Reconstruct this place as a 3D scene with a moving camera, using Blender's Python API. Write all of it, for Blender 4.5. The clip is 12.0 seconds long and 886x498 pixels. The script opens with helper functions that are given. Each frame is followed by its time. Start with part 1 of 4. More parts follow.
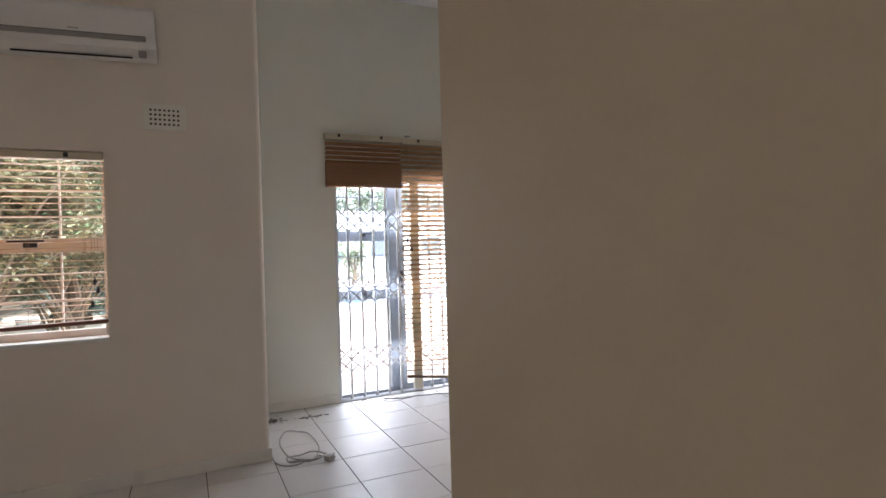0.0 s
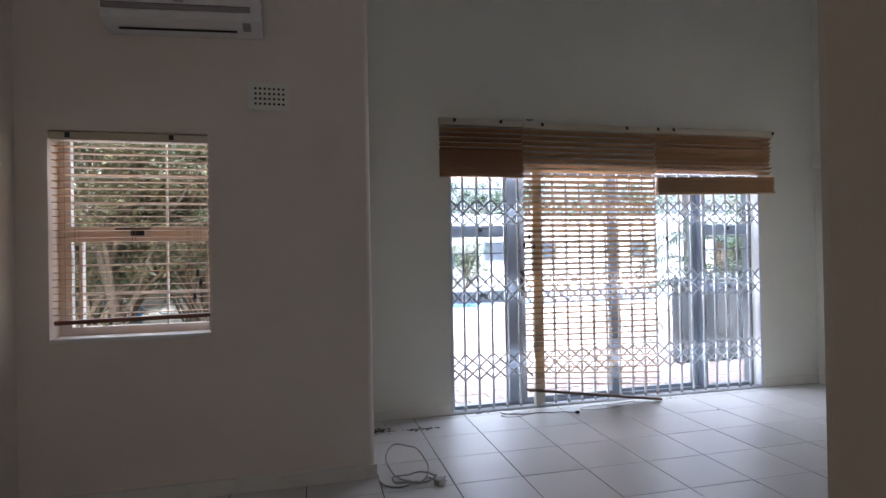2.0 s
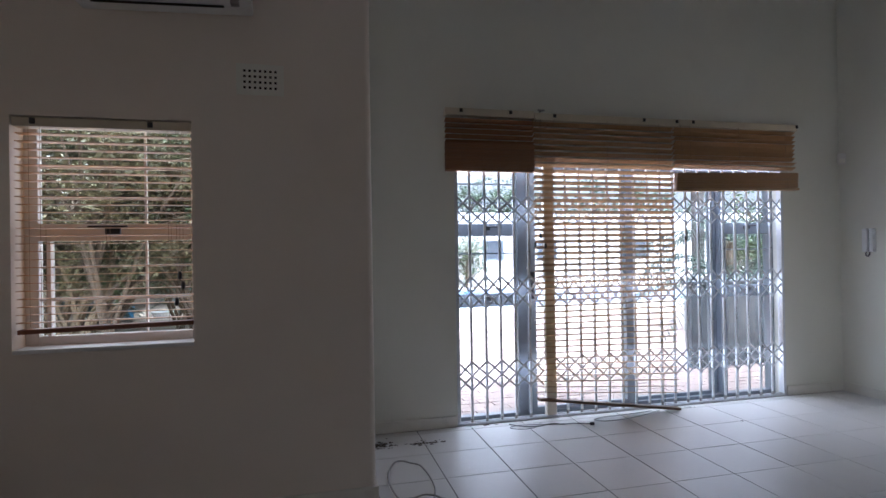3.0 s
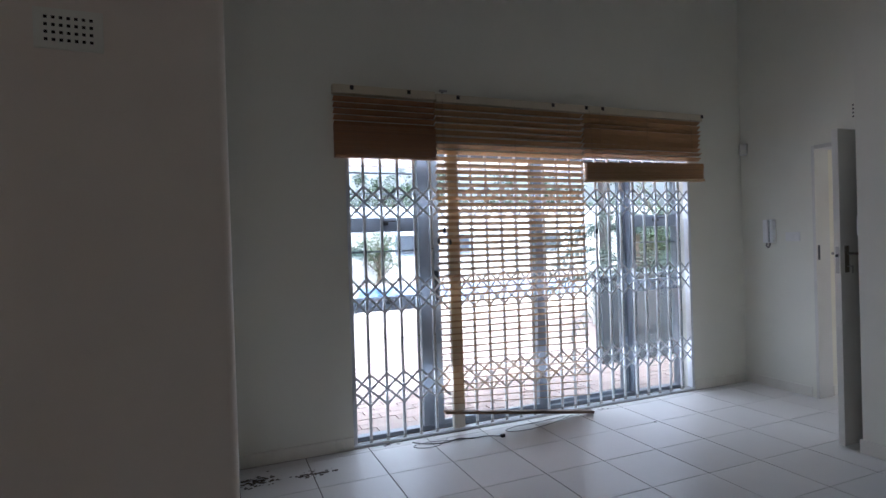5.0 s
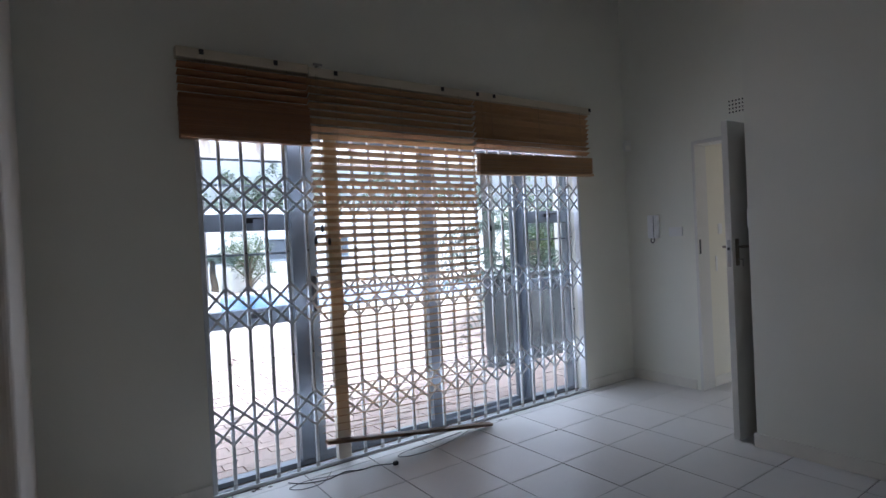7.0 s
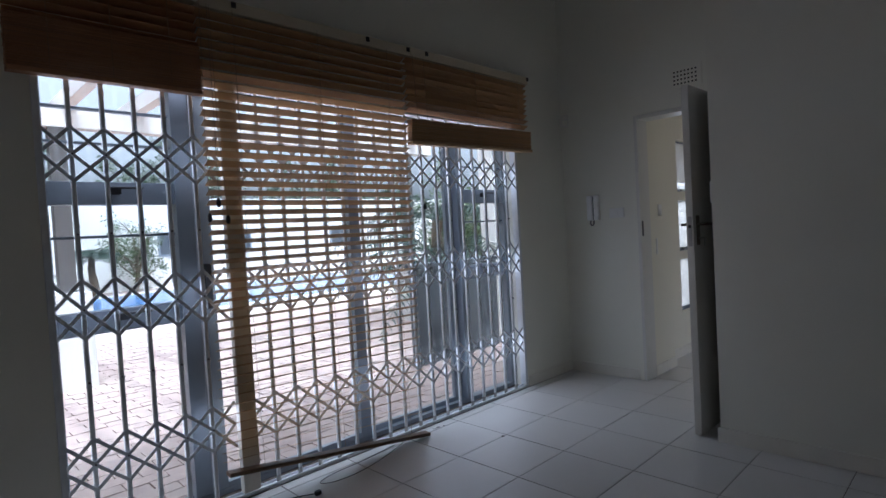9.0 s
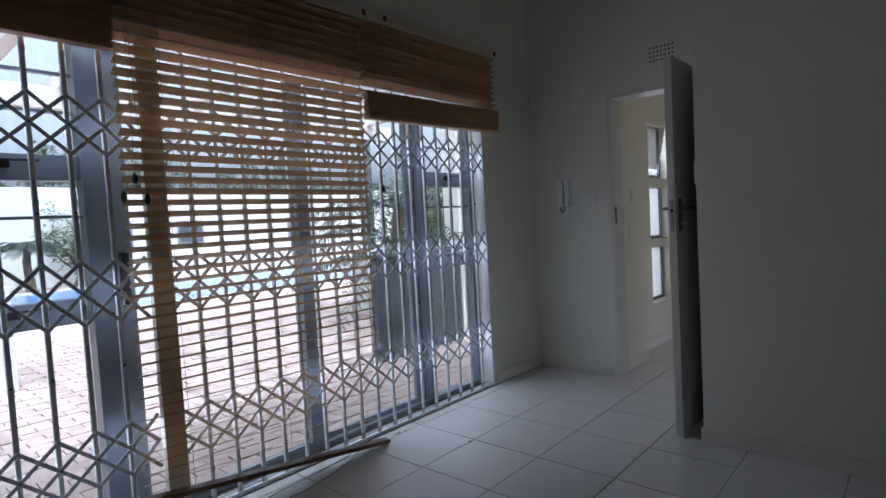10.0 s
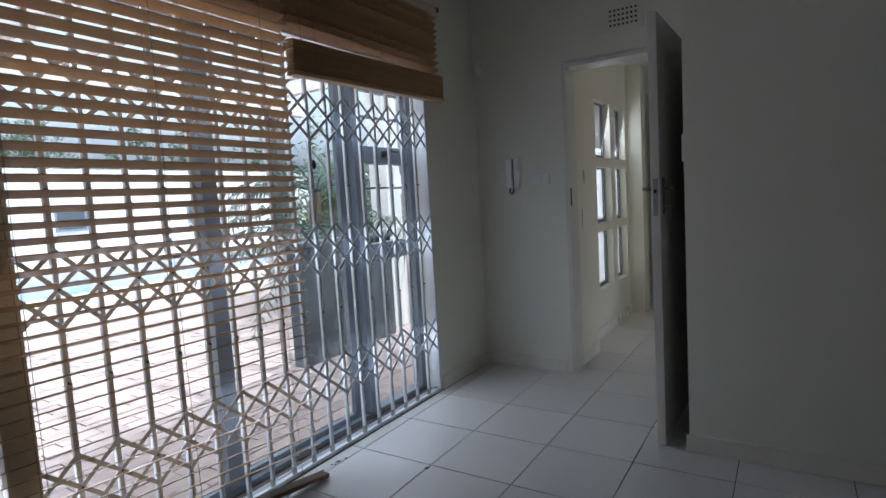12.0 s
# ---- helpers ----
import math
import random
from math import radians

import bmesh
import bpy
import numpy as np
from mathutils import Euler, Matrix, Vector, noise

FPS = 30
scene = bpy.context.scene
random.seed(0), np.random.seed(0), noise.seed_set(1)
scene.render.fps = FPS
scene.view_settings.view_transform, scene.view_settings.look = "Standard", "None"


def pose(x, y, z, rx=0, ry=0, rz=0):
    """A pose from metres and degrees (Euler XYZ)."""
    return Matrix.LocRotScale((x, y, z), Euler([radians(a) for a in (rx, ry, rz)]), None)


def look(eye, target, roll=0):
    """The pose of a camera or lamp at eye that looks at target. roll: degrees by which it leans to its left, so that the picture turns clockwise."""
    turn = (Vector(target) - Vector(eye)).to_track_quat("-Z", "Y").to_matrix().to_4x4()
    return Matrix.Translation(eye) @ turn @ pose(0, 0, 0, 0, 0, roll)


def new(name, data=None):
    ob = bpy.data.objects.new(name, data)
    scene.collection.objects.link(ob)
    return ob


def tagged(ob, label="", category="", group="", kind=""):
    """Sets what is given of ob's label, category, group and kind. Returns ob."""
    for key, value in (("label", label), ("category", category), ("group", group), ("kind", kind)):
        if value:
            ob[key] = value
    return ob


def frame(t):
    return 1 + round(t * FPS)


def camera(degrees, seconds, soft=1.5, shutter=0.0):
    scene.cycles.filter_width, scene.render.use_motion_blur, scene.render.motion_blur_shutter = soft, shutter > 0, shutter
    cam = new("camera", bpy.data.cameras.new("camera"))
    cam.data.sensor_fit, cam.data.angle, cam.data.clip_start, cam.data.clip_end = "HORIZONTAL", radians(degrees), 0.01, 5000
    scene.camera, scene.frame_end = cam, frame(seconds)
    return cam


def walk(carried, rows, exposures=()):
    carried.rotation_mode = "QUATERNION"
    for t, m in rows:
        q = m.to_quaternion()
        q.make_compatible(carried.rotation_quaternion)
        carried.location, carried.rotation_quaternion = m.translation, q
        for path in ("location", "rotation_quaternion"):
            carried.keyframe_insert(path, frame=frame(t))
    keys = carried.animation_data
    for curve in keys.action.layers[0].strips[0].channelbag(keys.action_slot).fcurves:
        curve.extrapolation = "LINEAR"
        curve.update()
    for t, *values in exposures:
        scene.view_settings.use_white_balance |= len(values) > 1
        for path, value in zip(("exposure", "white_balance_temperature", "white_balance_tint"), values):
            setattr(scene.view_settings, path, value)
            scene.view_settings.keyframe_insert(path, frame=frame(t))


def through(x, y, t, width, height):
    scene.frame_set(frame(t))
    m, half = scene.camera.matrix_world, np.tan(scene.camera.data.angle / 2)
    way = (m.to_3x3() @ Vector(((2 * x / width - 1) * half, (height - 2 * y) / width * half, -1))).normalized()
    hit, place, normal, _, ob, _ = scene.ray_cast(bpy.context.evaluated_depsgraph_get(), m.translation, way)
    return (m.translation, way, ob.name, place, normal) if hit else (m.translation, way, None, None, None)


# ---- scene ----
cam = camera(77.6, 12.0)
PATH = [
    (0, (0.563, 2.325, 1.413), (1.415, 4.135, 1.397), -1.6),
    (0.5, (0.571, 2.468, 1.392), (1.283, 4.338, 1.386), -1.1),
    (1, (0.615, 2.625, 1.385), (1.208, 4.535, 1.382), -0.9),
    (1.5, (0.672, 2.761, 1.374), (1.186, 4.694, 1.372), -0.8),
    (2, (0.695, 2.859, 1.336), (1.163, 4.803, 1.35), -1.0),
    (2.5, (0.674, 3.028, 1.341), (1.138, 4.974, 1.353), -0.9),
    (4.5, (0.932, 3.478, 1.368), (1.601, 5.363, 1.353), -1.4),
    (5, (0.978, 3.603, 1.365), (1.746, 5.45, 1.347), -1.8),
    (5.5, (1.007, 3.727, 1.372), (1.895, 5.519, 1.348), -2.1),
    (6, (1.027, 3.83, 1.369), (2.044, 5.551, 1.342), -2.4),
    (6.5, (1.062, 3.968, 1.362), (2.168, 5.635, 1.338), -2.7),
    (7, (1.166, 4.074, 1.345), (2.318, 5.709, 1.319), -2.8),
    (9, (1.407, 4.621, 1.265), (2.811, 6.044, 1.201), -3.2),
    (9.5, (1.497, 4.744, 1.255), (2.96, 6.104, 1.167), -3.4),
    (10, (1.644, 4.856, 1.223), (3.141, 6.178, 1.124), -3.2),
    (10.5, (1.745, 4.948, 1.228), (3.272, 6.234, 1.104), -3.3),
    (11, (1.816, 5.075, 1.217), (3.378, 6.316, 1.071), -3.2),
    (11.5, (1.883, 5.22, 1.208), (3.505, 6.381, 1.056), -3.2),
    (12, (1.95, 5.341, 1.23), (3.632, 6.409, 1.054), -3.4),
]
EXPOSURES = [(0, 4.55, 5750, 19), (0.5, 4.22, 5600, 20), (1.5, 3.87, 5420, 20), (2.5, 3.5, 5230, 20), (5.5, 3.18, 5180, 17), (7, 2.84, 5180, 17), (9.5, 2.15, 5180, 17), (12, 2.36, 5270, 14)]
walk(cam, [(t, look(eye, target, roll)) for t, eye, target, roll in PATH], EXPOSURES)

# ---- sky and sun ----
SUN_EL, SUN_AZ = 72.0, 200.0
world = bpy.data.worlds.new("sky")
scene.world = world
world.use_nodes = True
wn = world.node_tree
sky = wn.nodes.new("ShaderNodeTexSky")
sky.sky_type, sky.sun_disc = "NISHITA", False
sky.sun_elevation, sky.sun_rotation = radians(SUN_EL), radians(SUN_AZ)
sky.air_density, sky.dust_density, sky.ozone_density = 1.0, 8.0, 0.5
haze = wn.nodes.new("ShaderNodeHueSaturation")
haze.inputs["Saturation"].default_value = 0.06
wn.links.new(sky.outputs[0], haze.inputs["Color"])
wn.links.new(haze.outputs[0], wn.nodes["Background"].inputs[0])
wn.nodes["Background"].inputs[1].default_value = 0.09
sun_data = bpy.data.lights.new("sun", "SUN")
sun_data.energy, sun_data.angle, sun_data.color = 0.55, radians(0.6), (1.0, 0.95, 0.88)
sun = new("sun", sun_data)
az, el = radians(SUN_AZ), radians(SUN_EL)
sun.matrix_world = look((2, 6, 20), (2 - math.sin(az) * math.cos(el), 6 - math.cos(az) * math.cos(el), 20 - math.sin(el)))
# added area lamps for the sky's light under the sliding door's lintel, at the windows
for at, aim, lw, lh, watts, tone in (
        ((3.348, 7.355, 2.012), (3.348, 6.955, 1.412), 2.96, 0.05, 0.5, (0.96, 0.98, 1.0)),
        ((3.348, 7.347, 1.665), (3.348, 6.347, 1.115), 2.96, 0.18, 0.70, (0.96, 0.98, 1.0)),
        ((3.348, 7.347, 1.022), (3.348, 6.347, 0.472), 2.96, 0.18, 0.70, (0.96, 0.98, 1.0)),
        ((3.348, 7.347, 0.378), (3.348, 6.347, -0.172), 2.96, 0.18, 0.70, (0.96, 0.98, 1.0)),
        ((-0.251, 6.290, 1.46), (-0.251, 5.29, 1.46), 0.72, 1.0, 0.15, (1.0, 0.91, 0.82)),
        ((7.00, 6.86, 1.19), (7.00, 5.86, 0.99), 0.92, 1.58, 2.0, (1.0, 0.98, 0.93)),
        # unseen warm fill in the back opening, for bounce from the room behind
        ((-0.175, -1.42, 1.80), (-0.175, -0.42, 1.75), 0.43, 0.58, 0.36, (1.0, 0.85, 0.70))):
    opening_fill = bpy.data.lights.new("opening_fill", "AREA")
    opening_fill.shape, opening_fill.size, opening_fill.size_y = "RECTANGLE", lw, lh
    opening_fill.energy, opening_fill.color, opening_fill.spread = watts, tone, radians(170)
    new("opening_fill", opening_fill).matrix_world = look(at, aim)


# ---- materials ----
def material(name, color, rough=0.6, metal=0.0, vary=0.08, scale=3.0, fine=60.0, bump=0.1, depth=0.002, spec=0.5,
             stretch=(1, 1, 1), per_piece=0.0, stain=None, stain_amount=0.0, stain_scale=1.0, rough_vary=0.1, coords="Position"):
    """Painted or natural surface: colour varied at two scales, stains with a shape of their own, fine relief."""
    m = bpy.data.materials.new(name)
    m.use_nodes = True
    t = m.node_tree
    n, l = t.nodes, t.links
    b = n["Principled BSDF"]
    b.inputs["Metallic"].default_value = metal
    b.inputs["Specular IOR Level"].default_value = spec
    if coords == "Position":
        src = n.new("ShaderNodeNewGeometry").outputs["Position"]
    else:
        src = n.new("ShaderNodeTexCoord").outputs["Object"]
    mp = n.new("ShaderNodeMapping")
    mp.inputs["Scale"].default_value = stretch
    l.new(src, mp.inputs["Vector"])
    big, small = n.new("ShaderNodeTexNoise"), n.new("ShaderNodeTexNoise")
    big.inputs["Scale"].default_value, big.inputs["Detail"].default_value = scale, 5
    small.inputs["Scale"].default_value, small.inputs["Detail"].default_value = fine, 3
    info = n.new("ShaderNodeObjectInfo")
    for k in (big, small):
        l.new(mp.outputs[0], k.inputs["Vector"])
    if per_piece:
        add = n.new("ShaderNodeVectorMath")
        add.operation = "MULTIPLY_ADD"
        l.new(info.outputs["Random"], add.inputs[0])
        add.inputs[1].default_value = (37, 53, 71)
        l.new(mp.outputs[0], add.inputs[2])
        for k in (big, small):
            l.new(add.outputs[0], k.inputs["Vector"])
    mixed = n.new("ShaderNodeMath")
    mixed.operation = "MULTIPLY_ADD"
    l.new(small.outputs["Fac"], mixed.inputs[0])
    mixed.inputs[1].default_value = 0.4
    l.new(big.outputs["Fac"], mixed.inputs[2])
    ramp = n.new("ShaderNodeMapRange")
    ramp.inputs["From Min"].default_value, ramp.inputs["From Max"].default_value = 0.4, 1.0
    ramp.inputs["To Min"].default_value, ramp.inputs["To Max"].default_value = 1 - vary, 1 + vary
    l.new(mixed.outputs[0], ramp.inputs["Value"])
    value = ramp.outputs[0]
    if per_piece:
        pm = n.new("ShaderNodeMapRange")
        pm.inputs["To Min"].default_value, pm.inputs["To Max"].default_value = 1 - per_piece, 1 + per_piece
        l.new(info.outputs["Random"], pm.inputs["Value"])
        mul = n.new("ShaderNodeMath")
        mul.operation = "MULTIPLY"
        l.new(value, mul.inputs[0])
        l.new(pm.outputs[0], mul.inputs[1])
        value = mul.outputs[0]
    tint = n.new("ShaderNodeVectorMath")
    tint.operation = "SCALE"
    tint.inputs[0].default_value = color[:3]
    l.new(value, tint.inputs["Scale"])
    col = tint.outputs[0]
    if stain:
        st = n.new("ShaderNodeTexNoise")
        st.inputs["Scale"].default_value, st.inputs["Detail"].default_value = stain_scale, 8
        l.new(src, st.inputs["Vector"])
        cr = n.new("ShaderNodeMapRange")
        cr.inputs["From Min"].default_value, cr.inputs["From Max"].default_value = 0.52, 0.75
        cr.inputs["To Max"].default_value = stain_amount
        l.new(st.outputs["Fac"], cr.inputs["Value"])
        mx = n.new("ShaderNodeMix")
        mx.data_type = "RGBA"
        l.new(cr.outputs[0], mx.inputs["Factor"])
        l.new(col, mx.inputs["A"])
        mx.inputs["B"].default_value = (*stain, 1)
        col = mx.outputs["Result"]
    l.new(col, b.inputs["Base Color"])
    rr = n.new("ShaderNodeMapRange")
    rr.inputs["To Min"].default_value, rr.inputs["To Max"].default_value = max(rough - rough_vary, 0.02), min(rough + rough_vary, 1)
    l.new(big.outputs["Fac"], rr.inputs["Value"])
    l.new(rr.outputs[0], b.inputs["Roughness"])
    if bump:
        bp = n.new("ShaderNodeBump")
        bp.inputs["Strength"].default_value, bp.inputs["Distance"].default_value = bump, depth
        l.new(mixed.outputs[0], bp.inputs["Height"])
        l.new(bp.outputs[0], b.inputs["Normal"])
    return m


def glass_material(name, rough=0.0, tint=(0.93, 0.97, 0.95), gloss=1.0):
    """Thin clear pane: light goes straight through, with a mirror reflection that grows to the edge-on view."""
    m = bpy.data.materials.new(name)
    m.use_nodes = True
    n, l = m.node_tree.nodes, m.node_tree.links
    n.remove(n["Principled BSDF"])
    tr, gl, mx = n.new("ShaderNodeBsdfTransparent"), n.new("ShaderNodeBsdfGlossy"), n.new("ShaderNodeMixShader")
    tr.inputs[0].default_value = (*tint, 1)
    gl.inputs["Roughness"].default_value = rough
    lw, pw, ma = n.new("ShaderNodeLayerWeight"), n.new("ShaderNodeMath"), n.new("ShaderNodeMath")
    lw.inputs["Blend"].default_value = 0.5
    pw.operation, ma.operation = "POWER", "MULTIPLY_ADD"
    l.new(lw.outputs["Facing"], pw.inputs[0])
    pw.inputs[1].default_value = 5.0
    l.new(pw.outputs[0], ma.inputs[0])
    ma.inputs[1].default_value, ma.inputs[2].default_value = 0.9 * gloss, 0.04 * gloss
    l.new(ma.outputs[0], mx.inputs[0])
    l.new(tr.outputs[0], mx.inputs[1])
    l.new(gl.outputs[0], mx.inputs[2])
    l.new(mx.outputs[0], n["Material Output"].inputs["Surface"])
    return m


def thin_leaf(name, color, vary=0.35, through=0.35):
    """Leaf or obscured sheet that lets some light through."""
    m = material(name, color, 0.5, vary=vary, scale=4, fine=30, bump=0.0)
    n, l = m.node_tree.nodes, m.node_tree.links
    b = n["Principled BSDF"]
    ts, mx = n.new("ShaderNodeBsdfTranslucent"), n.new("ShaderNodeMixShader")
    l.new(b.inputs["Base Color"].links[0].from_socket, ts.inputs[0])
    mx.inputs[0].default_value = through
    l.new(b.outputs[0], mx.inputs[1])
    l.new(ts.outputs[0], mx.inputs[2])
    l.new(mx.outputs[0], n["Material Output"].inputs["Surface"])
    return m


M_WALL = material("white_wall_paint", (0.85, 0.835, 0.73), 0.55, vary=0.03, scale=1.2, fine=140, bump=0.12, depth=0.002, stain=(0.55, 0.5, 0.43), stain_amount=0.12, stain_scale=1.6)
# white wall paint again, with the warm light from behind tinted into it
M_WARMLITWALL = material("warm_lit_wall_paint", (0.86, 0.78, 0.67), 0.55, vary=0.03, scale=1.2, fine=140, bump=0.12, depth=0.002, stain=(0.55, 0.46, 0.38), stain_amount=0.12, stain_scale=1.6)
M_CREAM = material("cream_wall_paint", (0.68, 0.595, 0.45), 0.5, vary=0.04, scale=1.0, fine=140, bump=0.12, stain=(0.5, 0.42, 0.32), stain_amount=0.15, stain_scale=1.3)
M_CORR = material("pale_yellow_wall_paint", (0.84, 0.805, 0.67), 0.5, vary=0.03, scale=1.2, fine=140, bump=0.1)
M_CEIL = material("white_ceiling_paint", (0.87, 0.86, 0.83), 0.8, vary=0.02, scale=1.0, fine=80, bump=0.1)
M_TRIM = material("white_gloss_trim", (0.84, 0.81, 0.72), 0.3, vary=0.05, scale=5, fine=120, bump=0.08, stain=(0.5, 0.42, 0.32), stain_amount=0.18, stain_scale=4)
M_TILE = material("ceramic_floor_tile", (0.74, 0.715, 0.675), 0.38, rough_vary=0.02, vary=0.025, scale=4, fine=90, bump=0.02, depth=0.001, per_piece=0.03)
M_GROUT = material("dark_grout", (0.15, 0.12, 0.10), 0.9, vary=0.4, scale=6, fine=80, bump=0.3)
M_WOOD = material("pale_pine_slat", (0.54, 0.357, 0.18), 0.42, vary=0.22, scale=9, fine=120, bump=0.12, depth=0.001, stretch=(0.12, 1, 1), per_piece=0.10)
# the next two are the slat wood with shade darkened into the colour
M_WOODSTACK = material("shaded_pine_slat", (0.44, 0.225, 0.105), 0.42, vary=0.22, scale=9, fine=120, bump=0.12, depth=0.001, stretch=(0.12, 1, 1), per_piece=0.12)
M_WOODDIM = material("half_shaded_pine_slat", (0.54, 0.325, 0.155), 0.42, vary=0.22, scale=9, fine=120, bump=0.12, depth=0.001, stretch=(0.12, 1, 1), per_piece=0.12)
M_RAILWOOD = material("reddish_wood_rail", (0.22, 0.075, 0.035), 0.4, vary=0.25, scale=9, fine=120, bump=0.1, stretch=(0.15, 1, 1))
M_DARKRAIL = material("brown_wood_rail", (0.20, 0.12, 0.065), 0.45, vary=0.25, scale=9, fine=120, bump=0.1, stretch=(0.15, 1, 1))
M_HEAD = material("cream_headrail", (0.66, 0.58, 0.42), 0.4, vary=0.06, scale=6, fine=120, bump=0.05)
M_CORD = material("beige_cord", (0.34, 0.25, 0.16), 0.9, vary=0.1, scale=40, fine=300)
M_GATE = material("white_painted_steel", (0.80, 0.82, 0.84), 0.38, vary=0.08, scale=12, fine=150, bump=0.08, stain=(0.45, 0.40, 0.34), stain_amount=0.15, stain_scale=9)
# whitish post steel, creamed to carry the warm bounce off the slats
M_POST = material("bounce_tinted_steel", (0.86, 0.80, 0.68), 0.35, vary=0.06, scale=10, fine=150, bump=0.05)
M_RIVET = material("dull_dark_rivet", (0.12, 0.11, 0.11), 0.45, metal=0.6, vary=0.1, scale=40, fine=300)
M_ALU = material("grey_blue_aluminium", (0.25, 0.28, 0.315), 0.35, metal=0.15, vary=0.06, scale=6, fine=150, bump=0.04)
M_WINFRAME = material("pinkish_white_window_frame", (0.74, 0.69, 0.63), 0.4, vary=0.06, scale=6, fine=120, bump=0.08)
M_GLASS = glass_material("window_glass")
M_BLACK = material("black_plastic", (0.02, 0.018, 0.018), 0.4, vary=0.15, scale=20, fine=200)
M_BRASS = material("dull_brass", (0.24, 0.21, 0.17), 0.35, metal=0.9, vary=0.15, scale=20, fine=200)
M_STEEL = material("brushed_steel", (0.42, 0.41, 0.39), 0.35, metal=0.9, vary=0.12, scale=20, fine=200)
M_PLASTIC = material("white_plastic", (0.86, 0.85, 0.81), 0.35, vary=0.03, scale=6, fine=150, bump=0.03)
M_PHONE = material("bright_white_plastic", (0.93, 0.93, 0.92), 0.3, vary=0.02, scale=6, fine=150, bump=0.03)
M_GREYPLASTIC = material("grey_plastic", (0.20, 0.19, 0.18), 0.4, vary=0.06, scale=8, fine=150, bump=0.03)
M_STRIP = material("mid_grey_plastic", (0.36, 0.34, 0.32), 0.4, vary=0.08, scale=8, fine=150, bump=0.03)
M_CABLE = material("grey_white_cable", (0.42, 0.40, 0.37), 0.5, vary=0.1, scale=20, fine=200)
M_DARKCABLE = material("dark_cable", (0.05, 0.045, 0.04), 0.5, vary=0.1, scale=20, fine=200)
M_DEBRIS = material("black_debris", (0.10, 0.078, 0.06), 0.9, vary=0.5, scale=30, fine=200, bump=0.6)
M_DOOR = material("white_door_paint", (0.74, 0.72, 0.66), 0.38, vary=0.05, scale=3, fine=140, bump=0.08, stain=(0.5, 0.44, 0.35), stain_amount=0.2, stain_scale=2.5)
M_HOLE = material("vent_hole_dark", (0.015, 0.013, 0.012), 0.95, vary=0.2, scale=30, fine=200)
M_BRICK = material("paving_brick", (0.47, 0.35, 0.305), 0.85, vary=0.22, scale=10, fine=90, bump=0.4, depth=0.003, per_piece=0.07, stain=(0.42, 0.36, 0.30), stain_amount=0.4, stain_scale=1.2)
M_SAND = material("sandy_joint", (0.46, 0.365, 0.31), 0.95, vary=0.25, scale=4, fine=120, bump=0.5, depth=0.004)
M_SOIL = material("dry_garden_soil", (0.15, 0.11, 0.075), 0.95, vary=0.4, scale=1.5, fine=40, bump=0.8, depth=0.02, stain=(0.10, 0.10, 0.05), stain_amount=0.7, stain_scale=1.0)
M_PLASTER = material("white_exterior_plaster", (0.78, 0.76, 0.72), 0.85, vary=0.06, scale=1.0, fine=60, bump=0.4, depth=0.004, stain=(0.5, 0.46, 0.4), stain_amount=0.3, stain_scale=0.8)
M_HEDGEWALL = material("mossy_garden_wall", (0.16, 0.14, 0.09), 0.9, vary=0.3, scale=2, fine=40, bump=0.6, depth=0.01, stain=(0.05, 0.07, 0.03), stain_amount=0.8, stain_scale=1.5)
# base colour lowered and blued so the sunlit garden wall reads as shadowed
M_GREYWALL = material("shade_grey", (0.075, 0.083, 0.095), 0.85, vary=0.15, scale=2, fine=60, bump=0.4, depth=0.004)
M_DARKPOST = material("dark_timber_post", (0.10, 0.09, 0.085), 0.7, vary=0.2, scale=6, fine=60, bump=0.3, stretch=(1, 1, 0.2))
M_COPING = material("pale_stone_coping", (0.56, 0.52, 0.46), 0.8, vary=0.15, scale=5, fine=80, bump=0.3, per_piece=0.08)
M_WATER = material("pool_water", (0.06, 0.15, 0.34), 0.15, spec=0.2, vary=0.1, scale=2, fine=9, bump=0.25, depth=0.02, rough_vary=0.02)
M_BARK = material("grey_brown_bark", (0.12, 0.088, 0.057), 0.9, vary=0.35, scale=6, fine=50, bump=0.8, depth=0.01, stretch=(1, 1, 0.3))
M_LEAF = thin_leaf("shrub_leaf", (0.085, 0.12, 0.05), through=0.35)
M_PATH = material("trodden_sand", (0.29, 0.24, 0.18), 0.95, vary=0.3, scale=2, fine=80, bump=0.6, depth=0.01)
M_STEM = material("pale_brown_stem", (0.26, 0.20, 0.125), 0.85, vary=0.3, scale=8, fine=60, bump=0.5, depth=0.006, stretch=(1, 1, 0.4))
# leaf green lightened to carry the bright haze over the far trees
M_HAZELEAF = thin_leaf("haze_pale_leaf", (0.12, 0.15, 0.10), through=0.45)
M_DRYLEAF = thin_leaf("olive_leaf", (0.145, 0.13, 0.06), through=0.2)
M_PALM = thin_leaf("palm_leaf", (0.04, 0.062, 0.045))
M_DRYFROND = thin_leaf("dry_palm_leaf", (0.20, 0.175, 0.095), through=0.25)
M_WIRE = material("grey_wire", (0.15, 0.14, 0.13), 0.5, vary=0.1, scale=20, fine=200)
M_BEAM = material("weathered_white_beam", (0.76, 0.70, 0.66), 0.7, vary=0.15, scale=4, fine=60, bump=0.3, stretch=(1, 0.2, 1))
M_BLUE = material("blue_plastic", (0.03, 0.22, 0.42), 0.4, vary=0.1, scale=8, fine=80)
M_OBSCURE = thin_leaf("obscure_glass", (0.80, 0.81, 0.78), vary=0.12, through=0.6)


